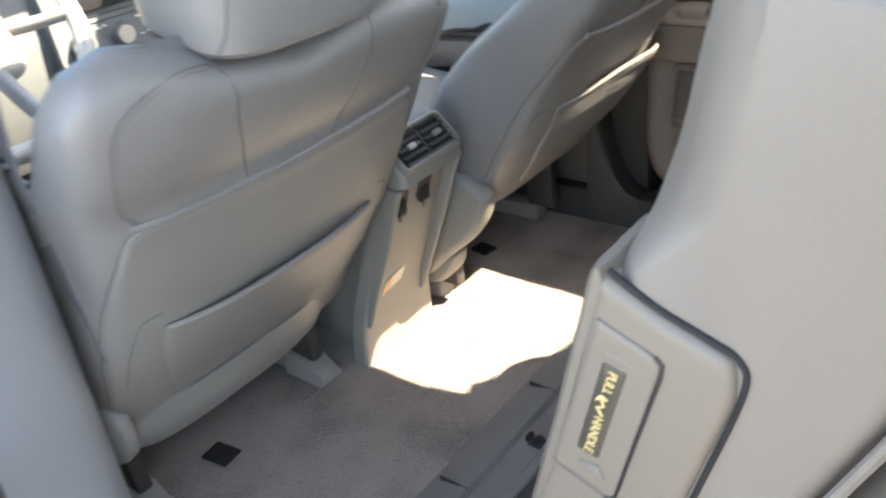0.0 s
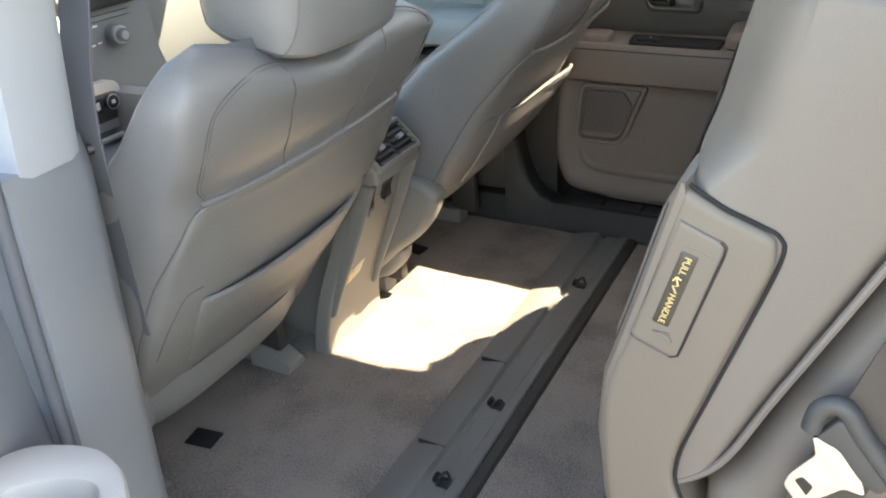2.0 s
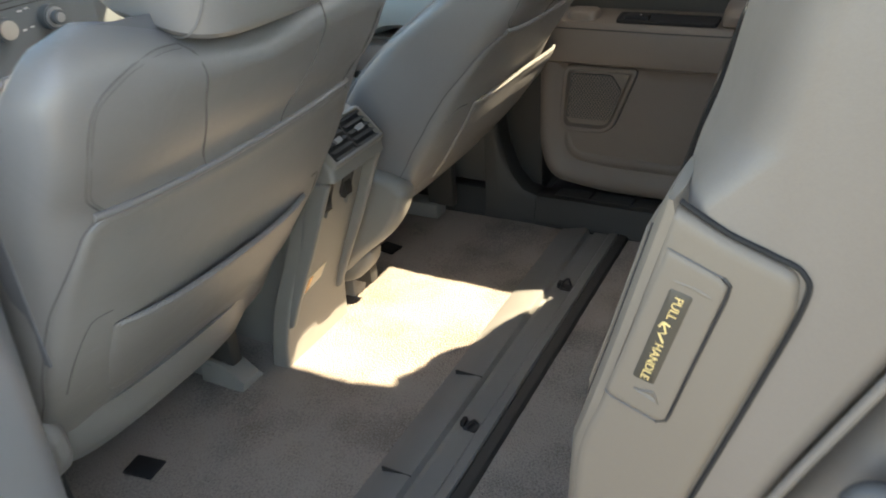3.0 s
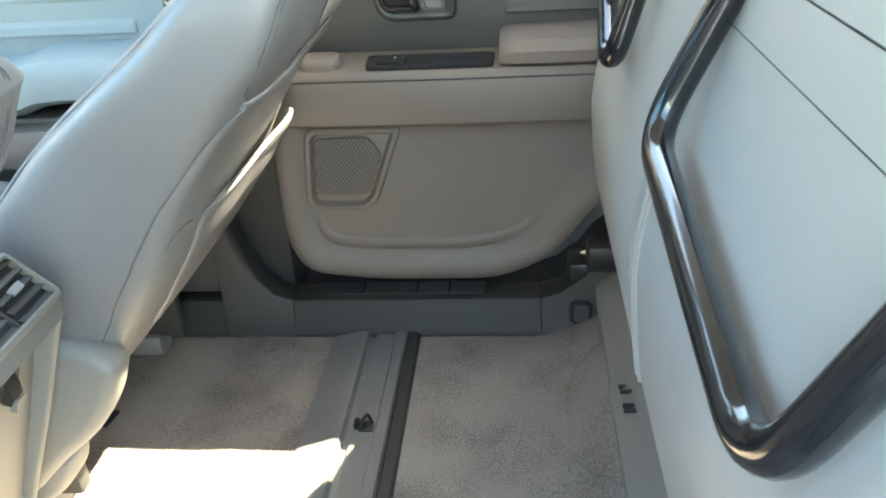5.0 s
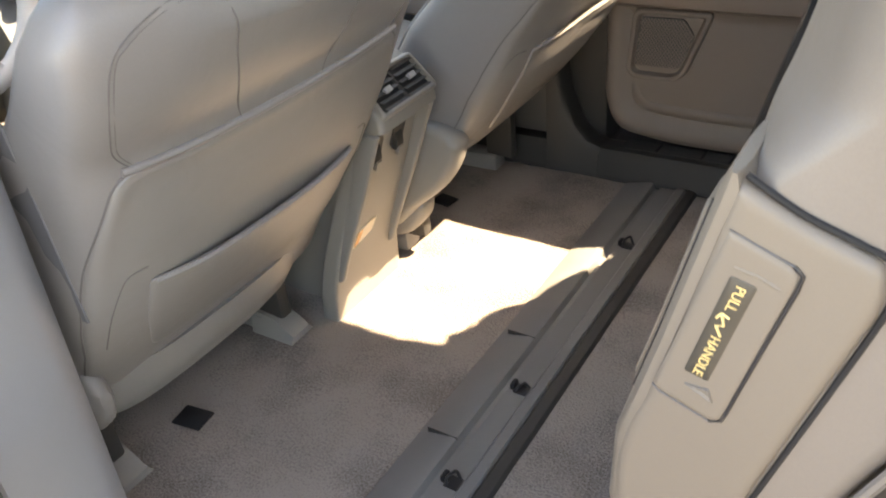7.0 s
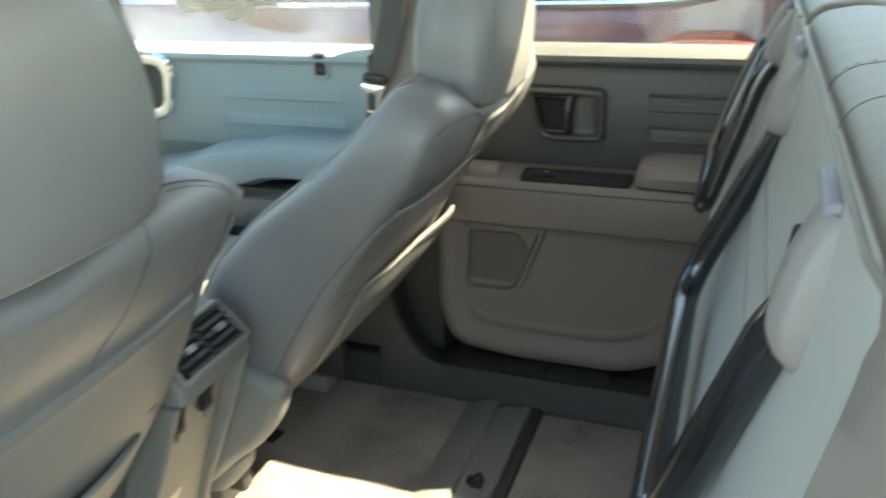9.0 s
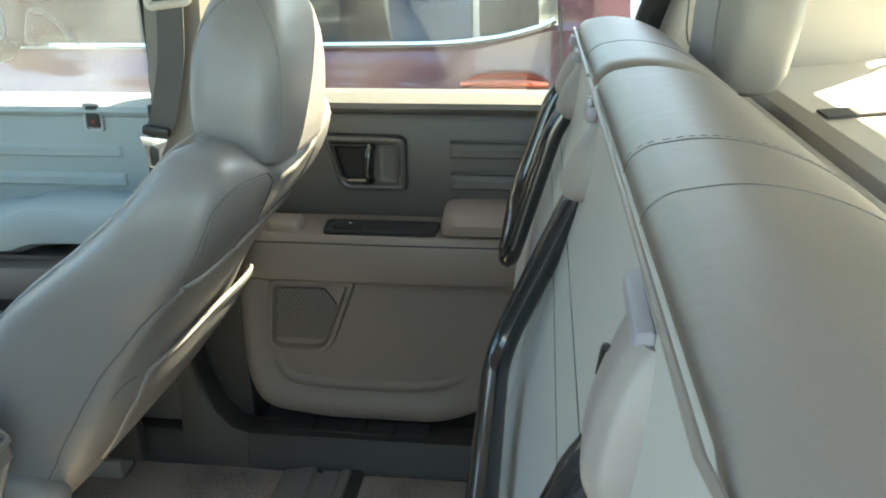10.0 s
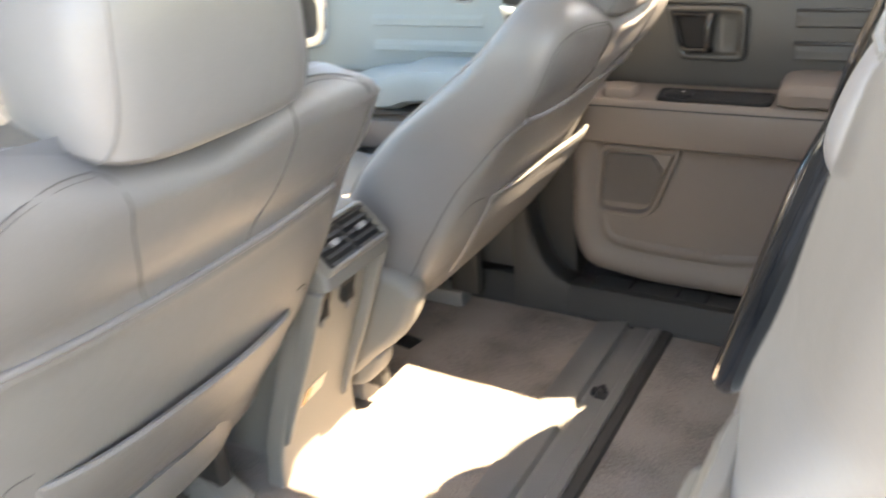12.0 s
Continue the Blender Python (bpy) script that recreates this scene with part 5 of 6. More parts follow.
def housing(parent):
    """Raised pivot housing over the near end of the large leg: steep near side, gentle far side, flat tab on top."""
    # height, front x, near y, far y
    H = [(0.834, 0.0030, 0.569, 0.632), (0.829, -0.0005, 0.567, 0.636), (0.820, -0.0050, 0.565, 0.642), (0.808, -0.0095, 0.562, 0.649), (0.795, -0.0130, 0.560, 0.654), (0.782, -0.0155, 0.558, 0.656), (0.771, -0.0155, 0.557, 0.653), (0.762, -0.0125, 0.557, 0.646), (0.756, -0.0075, 0.559, 0.636), (0.752, 0.0, 0.564, 0.622)]

    H = [(0.834 - (0.834 - z) * 0.88, xf + 0.002, yn, yf) for z, xf, yn, yf in H]

    def section(z, xf, yn, yf):
        xb = under_x(z) + 0.006
        d = xb - xf
        return round_poly([(xb, yn - 0.003), (xf + 0.25 * d, yn), (xf, yn + 0.010), (xf + 0.1 * d, yn + 0.45 * (yf - yn)), (xf + 0.62 * d, yf - 0.010), (xb, yf)], [0.001, 0.004, 0.006, 0.012, 0.010, 0.001], 5)
    rows = catmull([Vector(h) for h in [(a, b, c) for a, b, c, d in H]], 3)
    far_y = [(a, d) for a, b, c, d in H[::-1]]
    lb = part("pivot_housing", loft([[(p.x, p.y, z) for p in section(z, xf, yn, lerp_table(far_y, z)[0])] for z, xf, yn in rows]), LOBE, parent, "mauve grey pivot housing")
    front = [(a, b) for a, b, c, d in H[::-1]]
    part("slit", tube(catmull([(lerp_table(front, z)[0] + h, y, z) for z, y, h in ((0.816, 0.603, 0.0030), (0.812, 0.613, 0.0042), (0.803, 0.621, 0.0068), (0.792, 0.625, 0.0088))], 4), 0.0015, 8), RUBBER, lb)
    top = round_poly([(0.0032, 0.576), (0.0105, 0.571), (0.0115, 0.632), (0.0040, 0.630)], 0.0018, 4)
    part("tab", loft([[(p.x, p.y, 0.8315 + 0.45 * (p.x - 0.003) + h) for p in (inset(top, d) if d else top)] for h, d in ((0.0, 0.0), (0.0040, 0.0), (0.0050, 0.0008))]), TAB, parent, "lavender grey tab")


def end_bend(p, y):
    """How far the leather's front corner turns back towards the near end."""
    return 0.42 * max(0.0, 0.449 - y) * min(1.0, max(0.0, (p.y - 0.700) / 0.05)) * min(1.0, max(0.0, (0.06 - p.x) / 0.04))


def folded_cushion(y0, y1, label, tuck=0.0, soft=1.0):
    c = thing("rear_seat_cushion", (0.05, (y0 + y1) / 2, 0.27), label, "car seat", "folded rear seat cushions")
    part("underside", swept(SHELL_P, ((y0 + 0.024 + 4 * tuck, 0.006), (y0 + 0.026 + 4 * tuck, 0.002), (y0 + 0.032 + 4 * tuck, 0.0), (y1 - 0.006 - 0.034 * (soft > 1), 0.0), (y1 - 0.006 - 0.014 * (soft > 1), 0.006 * (soft > 1)), (y1 - 0.006, 0.003 + 0.012 * (soft > 1)))), SHELL, c, "pale grey moulded underside")
    st = [(y0 + tuck + 0.026 * (1 - math.sin(w)), 0.019 * (1 - math.cos(w))) for w in [1.45 - 1.45 * k / 9 for k in range(10)]]
    o = round_poly(COVER_P, 0.02, 5)
    rest = [[(p.x, y, p.y) for p in (inset(o, d) if d else o)] for y, d in [(y1 - (y - y0 - tuck) * soft, d * soft) for y, d in st[::-1]]]
    if tuck:
        ow = round_poly(WRAP + COVER_P[6:], 0.02, 5)
        first = [[(p.x + end_bend(p, y), y, p.y) for p in (inset(ow, d) if d else ow)] for y, d in st + [(0.411, 0.0), (0.430, 0.0), (0.446, 0.0)]]
        rest = [[(p.x, 0.492, p.y) for p in o]] + rest
    else:
        first = [[(p.x, y, p.y) for p in (inset(o, d) if d else o)] for y, d in st]
    part("upholstery", loft(first + rest), LEATHER_REAR, c, "grey leather upholstery")
    return c


def across(c, y, nm, r, m, lift=0.0006):
    """A seam over the padded front roll at one y."""
    o = round_poly(COVER_P, 0.02, 5)
    run = [(p.x, y, p.y) for p in inset(o, -lift) if p.y > 0.80 and p.x > 0.0]
    run.sort(key=lambda q: math.atan2(q[2] - 0.80, q[0] - 0.10), reverse=True)
    part(nm, tube(catmull(run, 2), r, 6), m, c)


def stitches(c, y):
    """A row of single stitches beside a seam over the padded roll."""
    o = inset(round_poly(COVER_P, 0.02, 5), -0.0003)
    run = [(p.x, y, p.y) for p in o if p.y > 0.80 and p.x > 0.0]
    run.sort(key=lambda q: math.atan2(q[2] - 0.80, q[0] - 0.10), reverse=True)
    run = catmull([Vector(q) for q in run], 3)
    out, left = [], 0.0
    for a, b in zip(run, run[1:]):
        left += (b - a).length
        if left > 0.0060:
            d = (b - a).normalized()
            out.append(tube([b, b + d * 0.0036], 0.00022, 4))
            left = 0.0
    if out:
        part("stitching", join(*out), SEAM, c)


near = folded_cushion(0.352, 1.040, "large rear seat cushion folded up with black legs and pull handle", 0.019)
far = folded_cushion(1.050, 1.530, "small grey leather rear seat cushion folded up, with bent black leg", soft=1.9)
part("seam_cord", tube([(0.0125, 0.452, 0.8520), (0.0085, 0.48, 0.8525), (0.0085, 0.7, 0.8535), (0.0085, 1.03, 0.8525)], 0.0018, 8), LEATHER_REAR, near)
part("seam_cord", tube([(0.0085, 1.06, 0.8525), (0.0085, 1.470, 0.8525)], 0.0018, 8), LEATHER_REAR, far)
for c, y in ((near, 0.752), (near, 0.665), (far, 1.20)):
    across(c, y, "cover_seam", 0.0005, SEAM, 0.0)
stitches(near, 0.758)
part("edge_piping", tube(catmull([(-0.004, 0.3745, 0.424), (0.034, 0.3735, 0.462), (0.070, 0.373, 0.548), (0.134, 0.373, 0.700), (0.170, 0.3735, 0.79)], 6), 0.0036, 8), LEATHER_REAR, near)

bracket(near, 0.940, 0.002)
housing(near)
for y in (1.398, 1.255):
    bracket(far, y, -0.008 if y > 1.3 else 0.0)
leg_loop(near, [(0.020, 0.956, 0.812), (0.003, 0.961, 0.776), (-0.067, 0.984, 0.604), (-0.067, 0.648, 0.566), (-0.007, 0.584, 0.775), (0.012, 0.580, 0.800)])
leg_loop(far, [(0.012, 1.400, 0.800), (-0.016, 1.395, 0.772), (-0.062, 1.375, 0.640), (-0.072, 1.245, 0.578), (-0.016, 1.252, 0.765), (0.012, 1.255, 0.800)])


# shallow ribs and panel gaps on the underside
def under_strip(c, y_at, z0, z1, nm, w, h, m):
    n = 10
    pts = [z0 + (z1 - z0) * k / n for k in range(n + 1)]
    part(nm, loft([[(under_x(z) + 0.002, y_at(z) - w, z), (under_x(z) - h, y_at(z) - w * 0.6, z), (under_x(z) - h, y_at(z) + w * 0.6, z), (under_x(z) + 0.002, y_at(z) + w, z)] for z in pts]), m, c)


def cross_strip(c, z, y0, y1, nm, w, h, m):
    """A strip across the underside at one height."""
    part(nm, loft([[(under_x(z - w) + 0.002, y, z - w), (under_x(z) - h, y, z - w * 0.6), (under_x(z) - h, y, z + w * 0.6), (under_x(z + w) + 0.002, y, z + w)] for y in (y0, (y0 + y1) / 2, y1)]), m, c)


for c, y0, y1 in ((near, 0.65, 1.00), (far, 1.12, 1.49)):
    cross_strip(c, 0.732, y0, y1, "panel_gap", 0.0009, 0.0006, BLACK)
    cross_strip(c, 0.691, y0, y1, "panel_gap", 0.0006, 0.0005, DOOR_UPPER)
under_strip(near, lambda z: 1.024, 0.34, 0.84, "edge_welt", 0.004, 0.004, SHELL)
under_strip(near, lambda z: 1.012, 0.34, 0.84, "edge_welt", 0.003, 0.003, SHELL)


# side cap with the pull handle
def on_cap(a, b, h):
    return (a, 0.3725 - h, b)


cap_o = round_poly([(-0.016, 0.7165), (-0.004, 0.7105), (0.015, 0.7005), (0.039, 0.6915), (0.0525, 0.6860), (0.0545, 0.664), (0.036, 0.601), (0.015, 0.528), (0.002, 0.483), (-0.0035, 0.457), (-0.0035, 0.428), (0.020, 0.380), (0.016, 0.30), (-0.045, 0.30), (-0.0565, 0.346), (-0.0635, 0.403), (-0.071, 0.471), (-0.0685, 0.529), (-0.046, 0.590), (-0.020, 0.699)],
                   [0.006, 0.02, 0.02, 0.02, 0.014, 0.02, 0.05, 0.05, 0.05, 0.02, 0.02, 0.03, 0.02, 0.02, 0.02, 0.03, 0.03, 0.03, 0.03, 0.006], 5)
cap = part("side_cap", panel(cap_o, [(0, -0.07), (0.0, 0.002), (0.002, 0.0055), (0.005, 0.007), (0.009, 0.0072)], on_cap, 0), CAP, near, "taupe plastic side cap")
crease = [(-0.012, 0.7185), (-0.003, 0.7130), (0.015, 0.7030), (0.039, 0.6940), (0.0540, 0.6865), (0.0570, 0.668), (0.0390, 0.601), (0.0180, 0.528), (0.0050, 0.483), (-0.0005, 0.457), (-0.0010, 0.432), (0.008, 0.408)]
part("cap_crease", tube(catmull([Vector(on_cap(a, b, 0.0022)) for a, b in crease], 5), 0.0017, 8), RUBBER, cap)
# the cap goes round the front corner, where the pull handle's paddle lies in a slot
def corner_strip(zs, section):
    pts = sorted([(b, a) for a, b in EDGE_P])
    return loft([[(lerp_table(pts, z)[0] + dx * k, y, z) for dx, y in section] for z, k in zs])


part("cap_return", corner_strip([(0.30, 0.4), (0.306, 1), (0.40, 1), (0.47, 1), (0.50, 1), (0.53, 1), (0.57, 1), (0.61, 1), (0.66, 1), (0.712, 1), (0.720, 0.4)],
     [(0.010, 0.430), (-0.0026, 0.428), (-0.0038, 0.420), (-0.0038, 0.376), (-0.0028, 0.3705), (0.0005, 0.3672), (0.006, 0.3665), (0.012, 0.385)]), CAP, cap)
part("handle_paddle", corner_strip([(0.564, 0.5), (0.568, 1), (0.60, 1), (0.61, 1), (0.65, 1), (0.690, 1), (0.695, 0.5)], [(0.0, 0.425), (-0.0072, 0.4225), (-0.0082, 0.416), (-0.0082, 0.388), (-0.0070, 0.3835), (0.0, 0.382)]), CAP, cap)
part("paddle_gap", tube([(lerp_table(sorted([(b, a) for a, b in EDGE_P]), z)[0] - 0.0042, 0.3795, z) for z in (0.562, 0.60, 0.61, 0.65, 0.697)], 0.0013, 6), BLACK, cap)
bz_o = round_poly([(-0.0160, 0.6905), (0.0190, 0.6755), (-0.0100, 0.5645), (-0.0485, 0.5795)], [0.003, 0.009, 0.008, 0.006], 5)
bz = part("handle_plate", panel(bz_o, [(0, 0.0066), (0.0, 0.0074), (0.0010, 0.0082), (0.0030, 0.0086), (0.006, 0.0086)], on_cap, 4), CAP, cap)
for nm, r, m, pts in (("plate_gap", 0.0012, BLACK, ((0.0150, 0.6785), (0.0192, 0.674), (0.0180, 0.666), (0.0045, 0.617), (-0.0062, 0.5770), (-0.0086, 0.5690), (-0.0150, 0.5660))), ("plate_gap", 0.0007, SEAM, ((-0.0150, 0.5660), (-0.030, 0.5715), (-0.0440, 0.5770), (-0.0480, 0.5810))), ("plate_gap", 0.0005, SEAM, ((-0.0160, 0.6912), (0.0, 0.6845), (0.0168, 0.6775)))):
    part(nm, tube([on_cap(a, b, 0.0076) for a, b in pts], r, 6), m, cap)
part("thumb_ridge", tube([on_cap(a, b, 0.0078) for a, b in ((-0.0115, 0.6712), (0.0, 0.6690), (0.0105, 0.6642))], 0.0014, 8), CAP, bz)
part("finger_pull", panel(round_poly([(-0.0310, 0.5900), (-0.0165, 0.5905), (-0.0130, 0.5800)], 0.0012, 4), [(0, 0.0080), (0.001, 0.0100), (0.003, 0.0088)], on_cap, 2), CAP, bz)
lab = round_poly([(-0.0126, 0.6663), (0.0006, 0.6627), (-0.0177, 0.5952), (-0.0309, 0.5988)], 0.0018, 3)
lb = part("pull_label", panel(lab, [(0, 0.0080), (0.0, 0.0089), (0.0005, 0.0092)], on_cap, 2), LABEL, bz, "dark label with gold lettering")
# the letters run down the label
down = Vector((-0.0183, 0.0, -0.0675)).normalized()
up2 = Vector((-down.z, 0, down.x))
rot = Matrix((down, up2, down.cross(up2))).transposed().to_4x4()
mid_label = Vector((-0.01515, 0.3725 - 0.0094, 0.63075))
for text, off, size in (("PULL", -0.0235, 0.0076), ("HANDLE", 0.0185, 0.0076)):
    part("lettering", lettering(text, size, Matrix.Translation(mid_label + down * off) @ rot), GOLD, lb, "gold lettering")
arrow = []
for pts in ([(-0.010, -0.0026), (-0.0030, 0.0010), (-0.0012, -0.0026), (0.0042, 0.0018)], [(-0.010, -0.0026), (-0.0088, 0.0018)], [(-0.010, -0.0026), (-0.0058, -0.0040)]):
    arrow.append(tube([mid_label + down * (a - 0.002) + up2 * b for a, b in pts], 0.0008, 5))
part("arrow", join(*arrow), GOLD, lb)

# backrest behind the folded cushions
rb = thing("rear_bench_seat", (0.26, 0.985, 0.30), "upright grey leather rear seat backrest behind the folded cushions", "car seat")
RB = [(0.020, 0.425), (0.024, 0.385), (0.060, 0.33), (0.25, 0.30), (0.272, 0.40), (0.262, 0.735), (0.254, 0.758), (0.240, 0.770), (0.218, 0.774), (0.184, 0.758), (0.146, 0.700), (0.081, 0.547), (0.046, 0.455)]
st = [(0.375, 0.03), (0.379, 0.015), (0.390, 0.005), (0.41, 0.0), (1.55, 0.0), (1.57, 0.006), (1.58, 0.02)]
part("cover", swept(RB, st, 5), LEATHER_REAR, rb)
part("welt", tube(catmull([(0.045, 0.3875, 0.42), (0.062, 0.3865, 0.455), (0.094, 0.386, 0.52), (0.145, 0.386, 0.614), (0.195, 0.386, 0.712)], 6), 0.0022, 6), SEAM, rb)
part("stitch_line", tube(catmull([(0.040, 0.405, 0.435), (0.052, 0.402, 0.462), (0.085, 0.401, 0.523), (0.136, 0.401, 0.620)], 6), 0.0012, 6), SEAM, rb)


def rear_headrest(y):
    h = thing("rear_headrest", (0.29, y, 0.82), "beige grey leather rear headrest above the folded cushion", "headrest", "rear headrests")
    rows = []
    for z, hx, hy in ((0.832, 0.026, 0.080), (0.840, 0.038, 0.104), (0.860, 0.046, 0.116), (0.92, 0.050, 0.120), (0.99, 0.047, 0.117), (1.03, 0.036, 0.102), (1.045, 0.02, 0.08)):
        rows.append(ring_sup(0.200 + 0.10 * (z - 0.83), y, z - 0.038, hx, hy, 3.6, 44))
    part("cover", loft(rows), LEATHER_SIDE, h)
    for s in (-1, 1):
        part("seam", tube(catmull([(0.200 - 0.038, y + s * 0.090, 0.832), (0.203 - 0.0455, y + s * 0.094, 0.855), (0.209 - 0.0495, y + s * 0.097, 0.910), (0.216 - 0.0460, y + s * 0.095, 0.980)], 6), 0.0012, 6), SEAM, h)
        part("post", tube([(0.206, y + s * 0.05, 0.79), (0.204, y + s * 0.05, 0.85)], 0.006, 10), METAL, h)
    return h


rear_headrest(1.362)

# rear belt of the near seat hanging over the side of the backrest
rbelt = thing("rear_seat_belt", (0.10, 0.36, 0.38), "taupe seat belt with bright tongue hanging beside the rear backrest", "seat belt")
part("webbing", strap(catmull([(0.262, 0.372, 0.90), (0.205, 0.366, 0.76), (0.166, 0.361, 0.655), (0.133, 0.357, 0.538), (0.108, 0.357, 0.44), (0.080, 0.356, 0.30), (0.065, 0.354, 0.15)], 5), 0.0235, (1, 0, -0.3)), BELT_TAUPE, rbelt)
part("tongue_body", join(tube(catmull([(0.0975, 0.3515, 0.541), (0.1005, 0.3515, 0.559), (0.1100, 0.3515, 0.5675), (0.1200, 0.3515, 0.563), (0.1310, 0.3515, 0.547), (0.1480, 0.3515, 0.525), (0.1660, 0.3515, 0.502), (0.1690, 0.3515, 0.494)], 6), 0.0078, 12), prism(round_poly([(0.100, 0.535), (0.116, 0.560), (0.128, 0.545), (0.158, 0.508), (0.152, 0.496), (0.134, 0.506), (0.117, 0.528)], 0.006, 4), "y", 0.346, 0.357, 0.003)), DOOR_UPPER, rbelt, "charcoal tongue housing")
tg = round_poly([(0.099, 0.538), (0.118, 0.533), (0.138, 0.508), (0.143, 0.493), (0.127, 0.4945), (0.117, 0.483), (0.0985, 0.465), (0.0855, 0.4830), (0.0880, 0.4946), (0.104, 0.5205)], 0.004, 4)
part("tongue", prism(tg, "y", 0.346, 0.350, 0.001), METAL, rbelt, "bright steel tongue")
part("tongue_slot", prism(round_poly([(0.0930, 0.4915), (0.0981, 0.4965), (0.1072, 0.4890), (0.1035, 0.4785)], 0.002, 3), "y", 0.3452, 0.3508, 0.0006), BLACK, rbelt)

# ---- near doors ----
nd = thing("open_rear_door", (-0.68, 0.20, 0.03), "open rear door with grey armrest pull, hinged on the pillar", "car door")
dm = Matrix.Translation((-0.685, 0.215, 0)) @ Euler((0, 0, radians(-58))).to_matrix().to_4x4()


def swung(bm):
    bmesh.ops.transform(bm, matrix=dm, verts=bm.verts)
    return bm


part("inner_trim", swung(box(0.0, 0.85, -0.02, 0.02, 0.0, 0.70, 0.015)), PILLAR, nd)
part("outer_skin", swung(box(-0.02, 0.92, -0.10, -0.03, -0.05, 0.72, 0.015)), TRUCK, nd)
# hollow pull: a rounded opening through the padded end of the armrest
ar_o = round_poly([(0.112, 0.010), (0.0955, 0.046), (0.102, 0.092), (0.114, 0.121), (0.142, 0.147), (0.167, 0.159), (0.255, 0.187), (0.36, 0.20), (0.46, 0.17), (0.48, 0.010)], [0.02, 0.03, 0.03, 0.03, 0.03, 0.03, 0.06, 0.06, 0.05, 0.03], 8)
hole_o = round_poly([(0.160, 0.042), (0.153, 0.090), (0.162, 0.130), (0.20, 0.142), (0.240, 0.138), (0.250, 0.09), (0.240, 0.044)], [0.016, 0.03, 0.02, 0.03, 0.02, 0.03, 0.016], 8)


def about(outline, count=96):
    """Points of an outline at even angles round the opening's middle."""
    c = Vector((0.20, 0.09))
    out = []
    for k in range(count):
        d = Vector((math.cos(2 * math.pi * k / count), math.sin(2 * math.pi * k / count)))
        best = 0.02
        for a, b in zip(outline, list(outline[1:]) + [outline[0]]):
            e = b - a
            den = d.x * e.y - d.y * e.x
            if abs(den) > 1e-12:
                r = ((a.x - c.x) * e.y - (a.y - c.y) * e.x) / den
                u = ((a.x - c.x) * d.y - (a.y - c.y) * d.x) / den
                if r > 0 and -1e-6 <= u <= 1 + 1e-6:
                    best = max(best, r)
        out.append(c + d * best)
    return out


rings = [(ar_o, 0.006, -0.10), (ar_o, 0.003, -0.04), (ar_o, 0.0, -0.008), (ar_o, 0.002, -0.002), (ar_o, 0.007, 0.001), (hole_o, -0.006, 0.001), (hole_o, -0.002, -0.001), (hole_o, 0.0, -0.006), (hole_o, 0.003, -0.05), (hole_o, 0.008, -0.075)]
part("armrest_body", swung(loft([[(q.x, q.y, 0.433 + h) for q in about(inset(o, d))] for o, d, h in rings])), ARMREST, nd, "pale grey hollow armrest pull")
fd = thing("near_front_door", (-1.2, 0.22, 0.03), "closed driver's door with grey trim", "car door")
part("inner_trim", box(-1.72, -0.86, 0.23, 0.29, 0.02, 0.68, 0.02), TRIM, fd)
part("outer_skin", box(-1.75, -0.86, 0.155, 0.18, -0.05, 0.70, 0.01), TRUCK, fd)
part("armrest", box(-1.35, -0.90, 0.28, 0.345, 0.42, 0.49, 0.02), TRIM, fd)
w = thing("window_near_front", (-1.25, 0.24, 0.9), "clear driver's window", "window", kind="structure")
part("pane", box(-1.62, -0.78, 0.232, 0.237, 0.68, 1.16, 0.0), GLASS, w).visible_shadow = False

# ---- outside: lot, neighbouring pickup, added pale wall beyond ----
GROUND = -0.62
solid("ground", grid(lambda u, v: (-400 + 800 * u, -400 + 800 * v, GROUND), 4, 4), ASPHALT, "grey asphalt of the car lot", "ground", kind="structure")
PY = 2.50
pk = thing("pickup", (-0.8, PY + 0.95, GROUND), "maroon crew cab pickup parked alongside, with chrome window trim", "pickup truck")


def side_ring(x, top):
    pts = [(0.06, -0.42), (0.0, -0.30), (-0.02, 0.05), (-0.035, 0.50), (-0.012, 0.56), (0.0, 0.60), (0.010, top - 0.02), (0.03, top)]
    return [(x, PY + y, z) for y, z in pts] + [(x, PY + 1.87 - y, z) for y, z in pts[::-1]]


def belt_top(x):
    return 0.700 + (0.06 * min(1, max(0, (x + 0.30) / 0.28)) ** 1.4 if x > -0.30 else 0)


part("cab_body", loft([side_ring(x, belt_top(x)) for x in (-3.0, -1.75, -1.0, -0.3, -0.22, -0.14, -0.08, -0.02, 0.03, 0.21)]), MAROON, pk)
part("bed", loft([side_ring(x, 0.66) for x in (0.245, 1.0, 1.85)]), MAROON, pk)
part("cab_rear_panel", loft([[(x, PY + 0.03 + dy, z) for x, z in ((0.005, 0.70), (0.195, 0.70), (0.165, 1.16), (-0.03, 1.16))] for dy in (0.0, 1.80)]), MAROON, pk)
part("roof", loft([[(x, PY + y, z) for y, z in ((0.16, 1.16), (0.24, 1.20), (1.63, 1.20), (1.71, 1.16))] for x in (-1.35, -1.2, 0.12, 0.17)]), MAROON, pk)
part("door_gap", box(0.009, 0.0145, PY - 0.036, PY + 0.03, -0.25, 0.80, 0.001), BLACK, pk)
part("door_gap", box(-0.962, -0.957, PY - 0.036, PY + 0.03, -0.25, 0.70, 0.001), BLACK, pk)
part("pillar", box(-1.0, -0.90, PY + 0.045, PY + 0.10, 0.70, 1.17, 0.01), BLACK, pk)
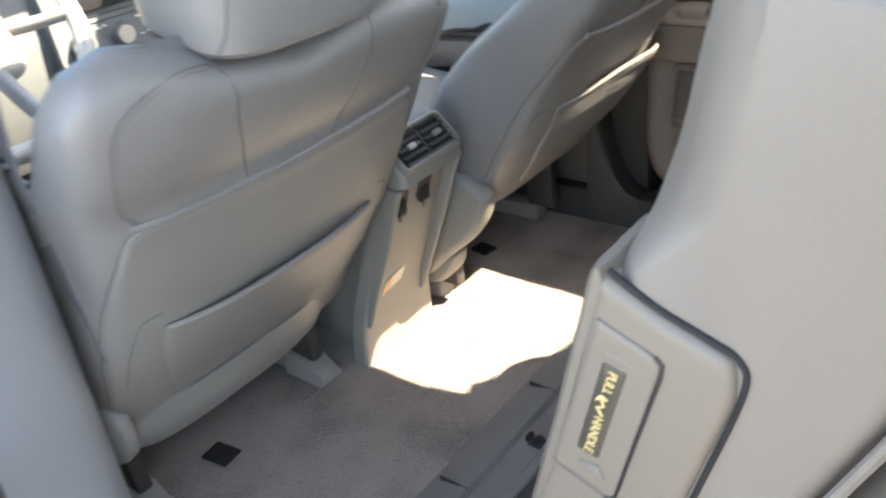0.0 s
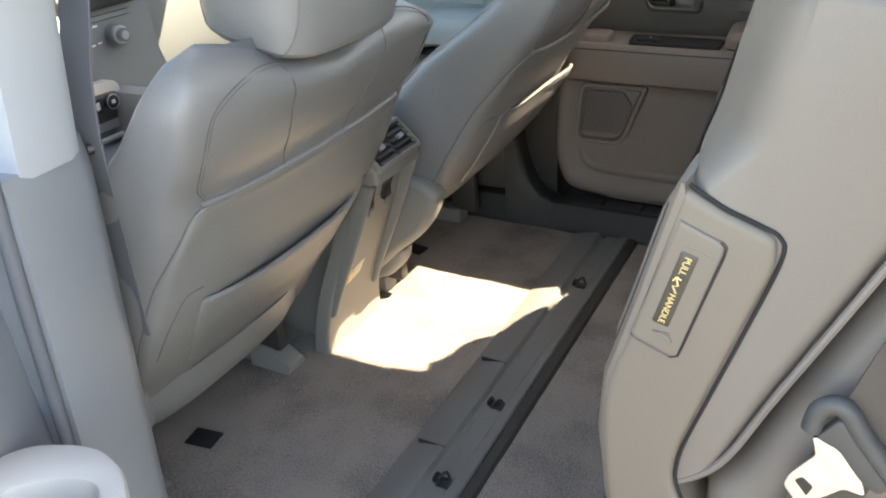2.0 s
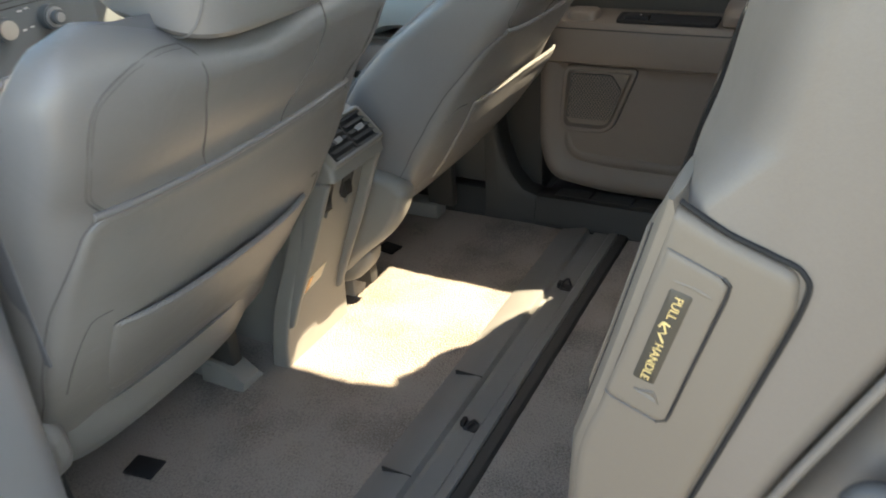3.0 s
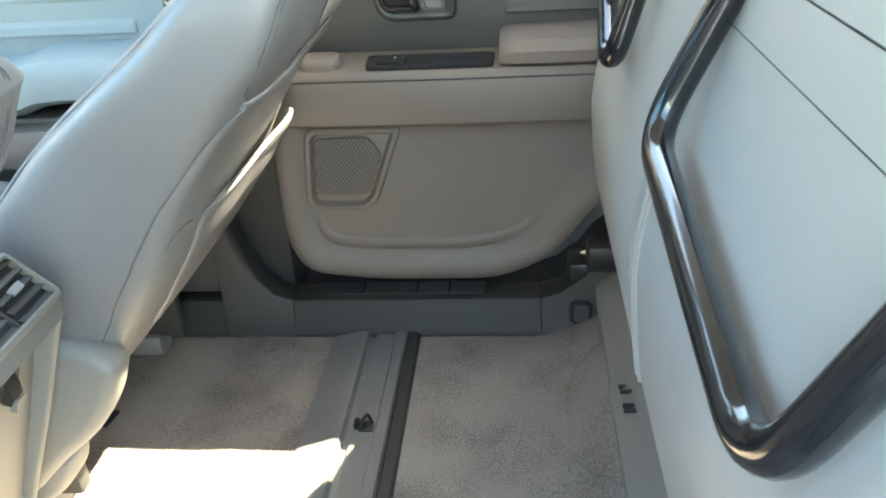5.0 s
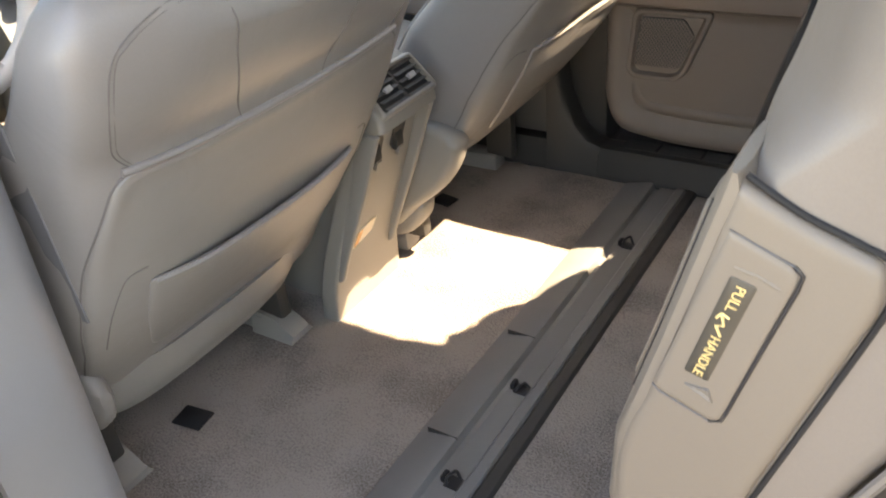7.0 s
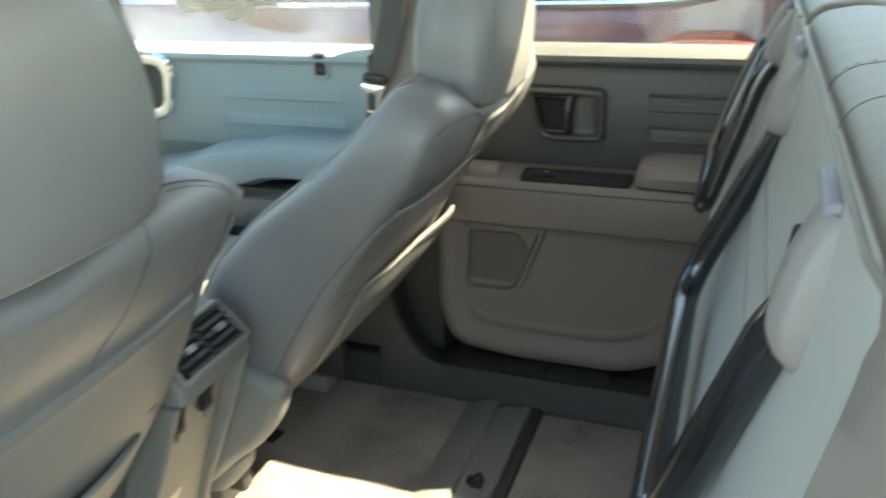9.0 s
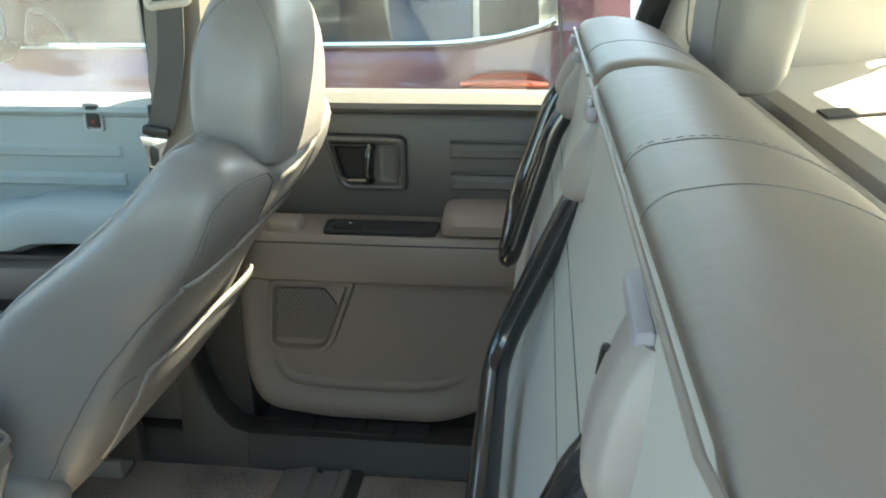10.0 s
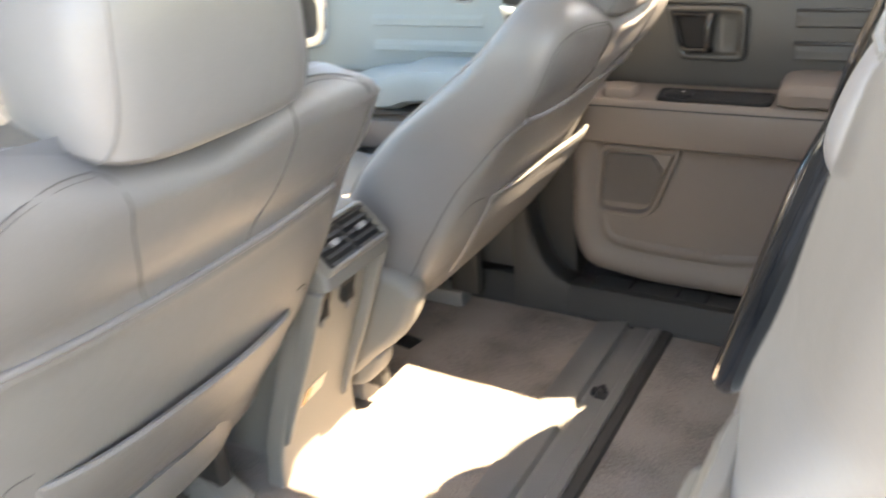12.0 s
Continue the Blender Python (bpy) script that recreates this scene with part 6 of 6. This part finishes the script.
part("chrome_strip", tube(catmull([(-1.72, PY + 0.010, 0.699), (-1.0, PY + 0.010, 0.700), (-0.5, PY + 0.010, 0.704), (-0.30, PY + 0.010, 0.708), (-0.16, PY + 0.010, 0.722), (-0.05, PY + 0.012, 0.748), (-0.004, PY + 0.014, 0.768)], 5), 0.011, 8), CHROME, pk, "chrome window strip")
part("chrome_post", loft([[(x, PY + y, z) for x, y in ((xa - 0.024, 0.01), (xa + 0.024, 0.01), (xa + 0.024, 0.03), (xa - 0.024, 0.03))] for xa, z in ((-0.022, 0.755), (-0.035, 1.13))]), CHROME, pk, "chrome window post")
part("division_bar", box(-0.222, -0.206, PY + 0.022, PY + 0.04, 0.70, 1.16, 0.003), SILVER, pk)
for x0, x1 in ((-1.62, -1.0), (-0.90, -0.03)):
    part("side_window", box(x0, x1, PY + 0.040, PY + 0.045, 0.69, 1.16, 0.0), GLASS_DARK, pk, "side window tinted blue for the reflected sky")
    part("side_window", box(x0, x1, PY + 1.80, PY + 1.805, 0.69, 1.16, 0.0), GLASS_DARK, pk, "side window tinted blue for the reflected sky")
for x in (-0.9, -0.25):
    part("seat_back", box(x, x + 0.16, PY + 0.25, PY + 1.6, 0.2, 0.98, 0.05), DASH, pk)
hr_o = round_poly([(-0.262, 0.604), (-0.20, 0.636), (-0.06, 0.636), (-0.008, 0.604), (-0.06, 0.574), (-0.20, 0.574)], 0.04, 6)
ph = part("handle_recess", panel(hr_o, [(-0.004, -0.02), (0.0, 0.002), (0.004, 0.0), (0.016, -0.014)], lambda a, b, h: (a, PY - 0.024 - h, b), 4), RED_REFLECT, pk, "handle recess coloured with a warm red reflection")
part("handle_grip", tube(catmull([(-0.245, PY - 0.026, 0.605), (-0.20, PY - 0.050, 0.610), (-0.135, PY - 0.056, 0.612), (-0.07, PY - 0.050, 0.610), (-0.022, PY - 0.026, 0.605)], 5), 0.012, 10), RED_REFLECT, ph)
part("windshield", loft([[(-1.75, PY + 0.12, 0.70), (-1.75, PY + 1.75, 0.70), (-1.74, PY + 1.75, 0.70), (-1.74, PY + 0.12, 0.70)], [(-1.33, PY + 0.2, 1.17), (-1.33, PY + 1.67, 1.17), (-1.32, PY + 1.67, 1.17), (-1.32, PY + 0.2, 1.17)]]), GLASS_DARK, pk)
part("front_pillar", tube([(-1.76, PY + 0.06, 0.70), (-1.55, PY + 0.10, 0.94), (-1.34, PY + 0.17, 1.17)], 0.035, 10), MAROON, pk)
mir = part("mirror", prism(round_poly([(PY - 0.28, 0.705), (PY - 0.06, 0.70), (PY - 0.05, 0.86), (PY - 0.26, 0.90)], 0.05, 6), "x", -1.62, -1.50, 0.025, 4), BLACK, pk, "black framed door mirror")
part("mirror_glass", prism(inset(round_poly([(PY - 0.28, 0.705), (PY - 0.06, 0.70), (PY - 0.05, 0.86), (PY - 0.26, 0.90)], 0.05, 6), 0.028), "x", -1.503, -1.497, 0.001), CHROME, mir, "silvered mirror glass")
part("mirror_arm", box(-1.60, -1.54, PY - 0.08, PY + 0.03, 0.66, 0.72, 0.02), BLACK, mir)
part("quarter_pane_bar", tube(fillet([(-1.52, PY + 0.036, 0.70), (-1.50, PY + 0.040, 0.80), (-1.44, PY + 0.040, 0.79), (-1.37, PY + 0.038, 0.70)], 0.03), 0.008, 8), BLACK, pk)
for x in (-2.35, 1.05):
    for y in (PY + 0.12, PY + 1.75):
        wt = part("wheel", tube([(x, y - 0.11, GROUND + 0.375), (x, y + 0.11, GROUND + 0.375)], 0.375, 36), TYRE, pk)
        part("rim", tube([(x, y - 0.115, GROUND + 0.375), (x, y + 0.115, GROUND + 0.375)], 0.22, 24), SILVER, wt)
# added backdrop, pale blue to brighten what shows through the windows
solid("wall_far_off", box(-14, 10, 9.0, 9.3, GROUND, 2.6, 0.02), CONCRETE, "added pale blue grey backdrop wall beyond the lot", "wall", kind="structure")
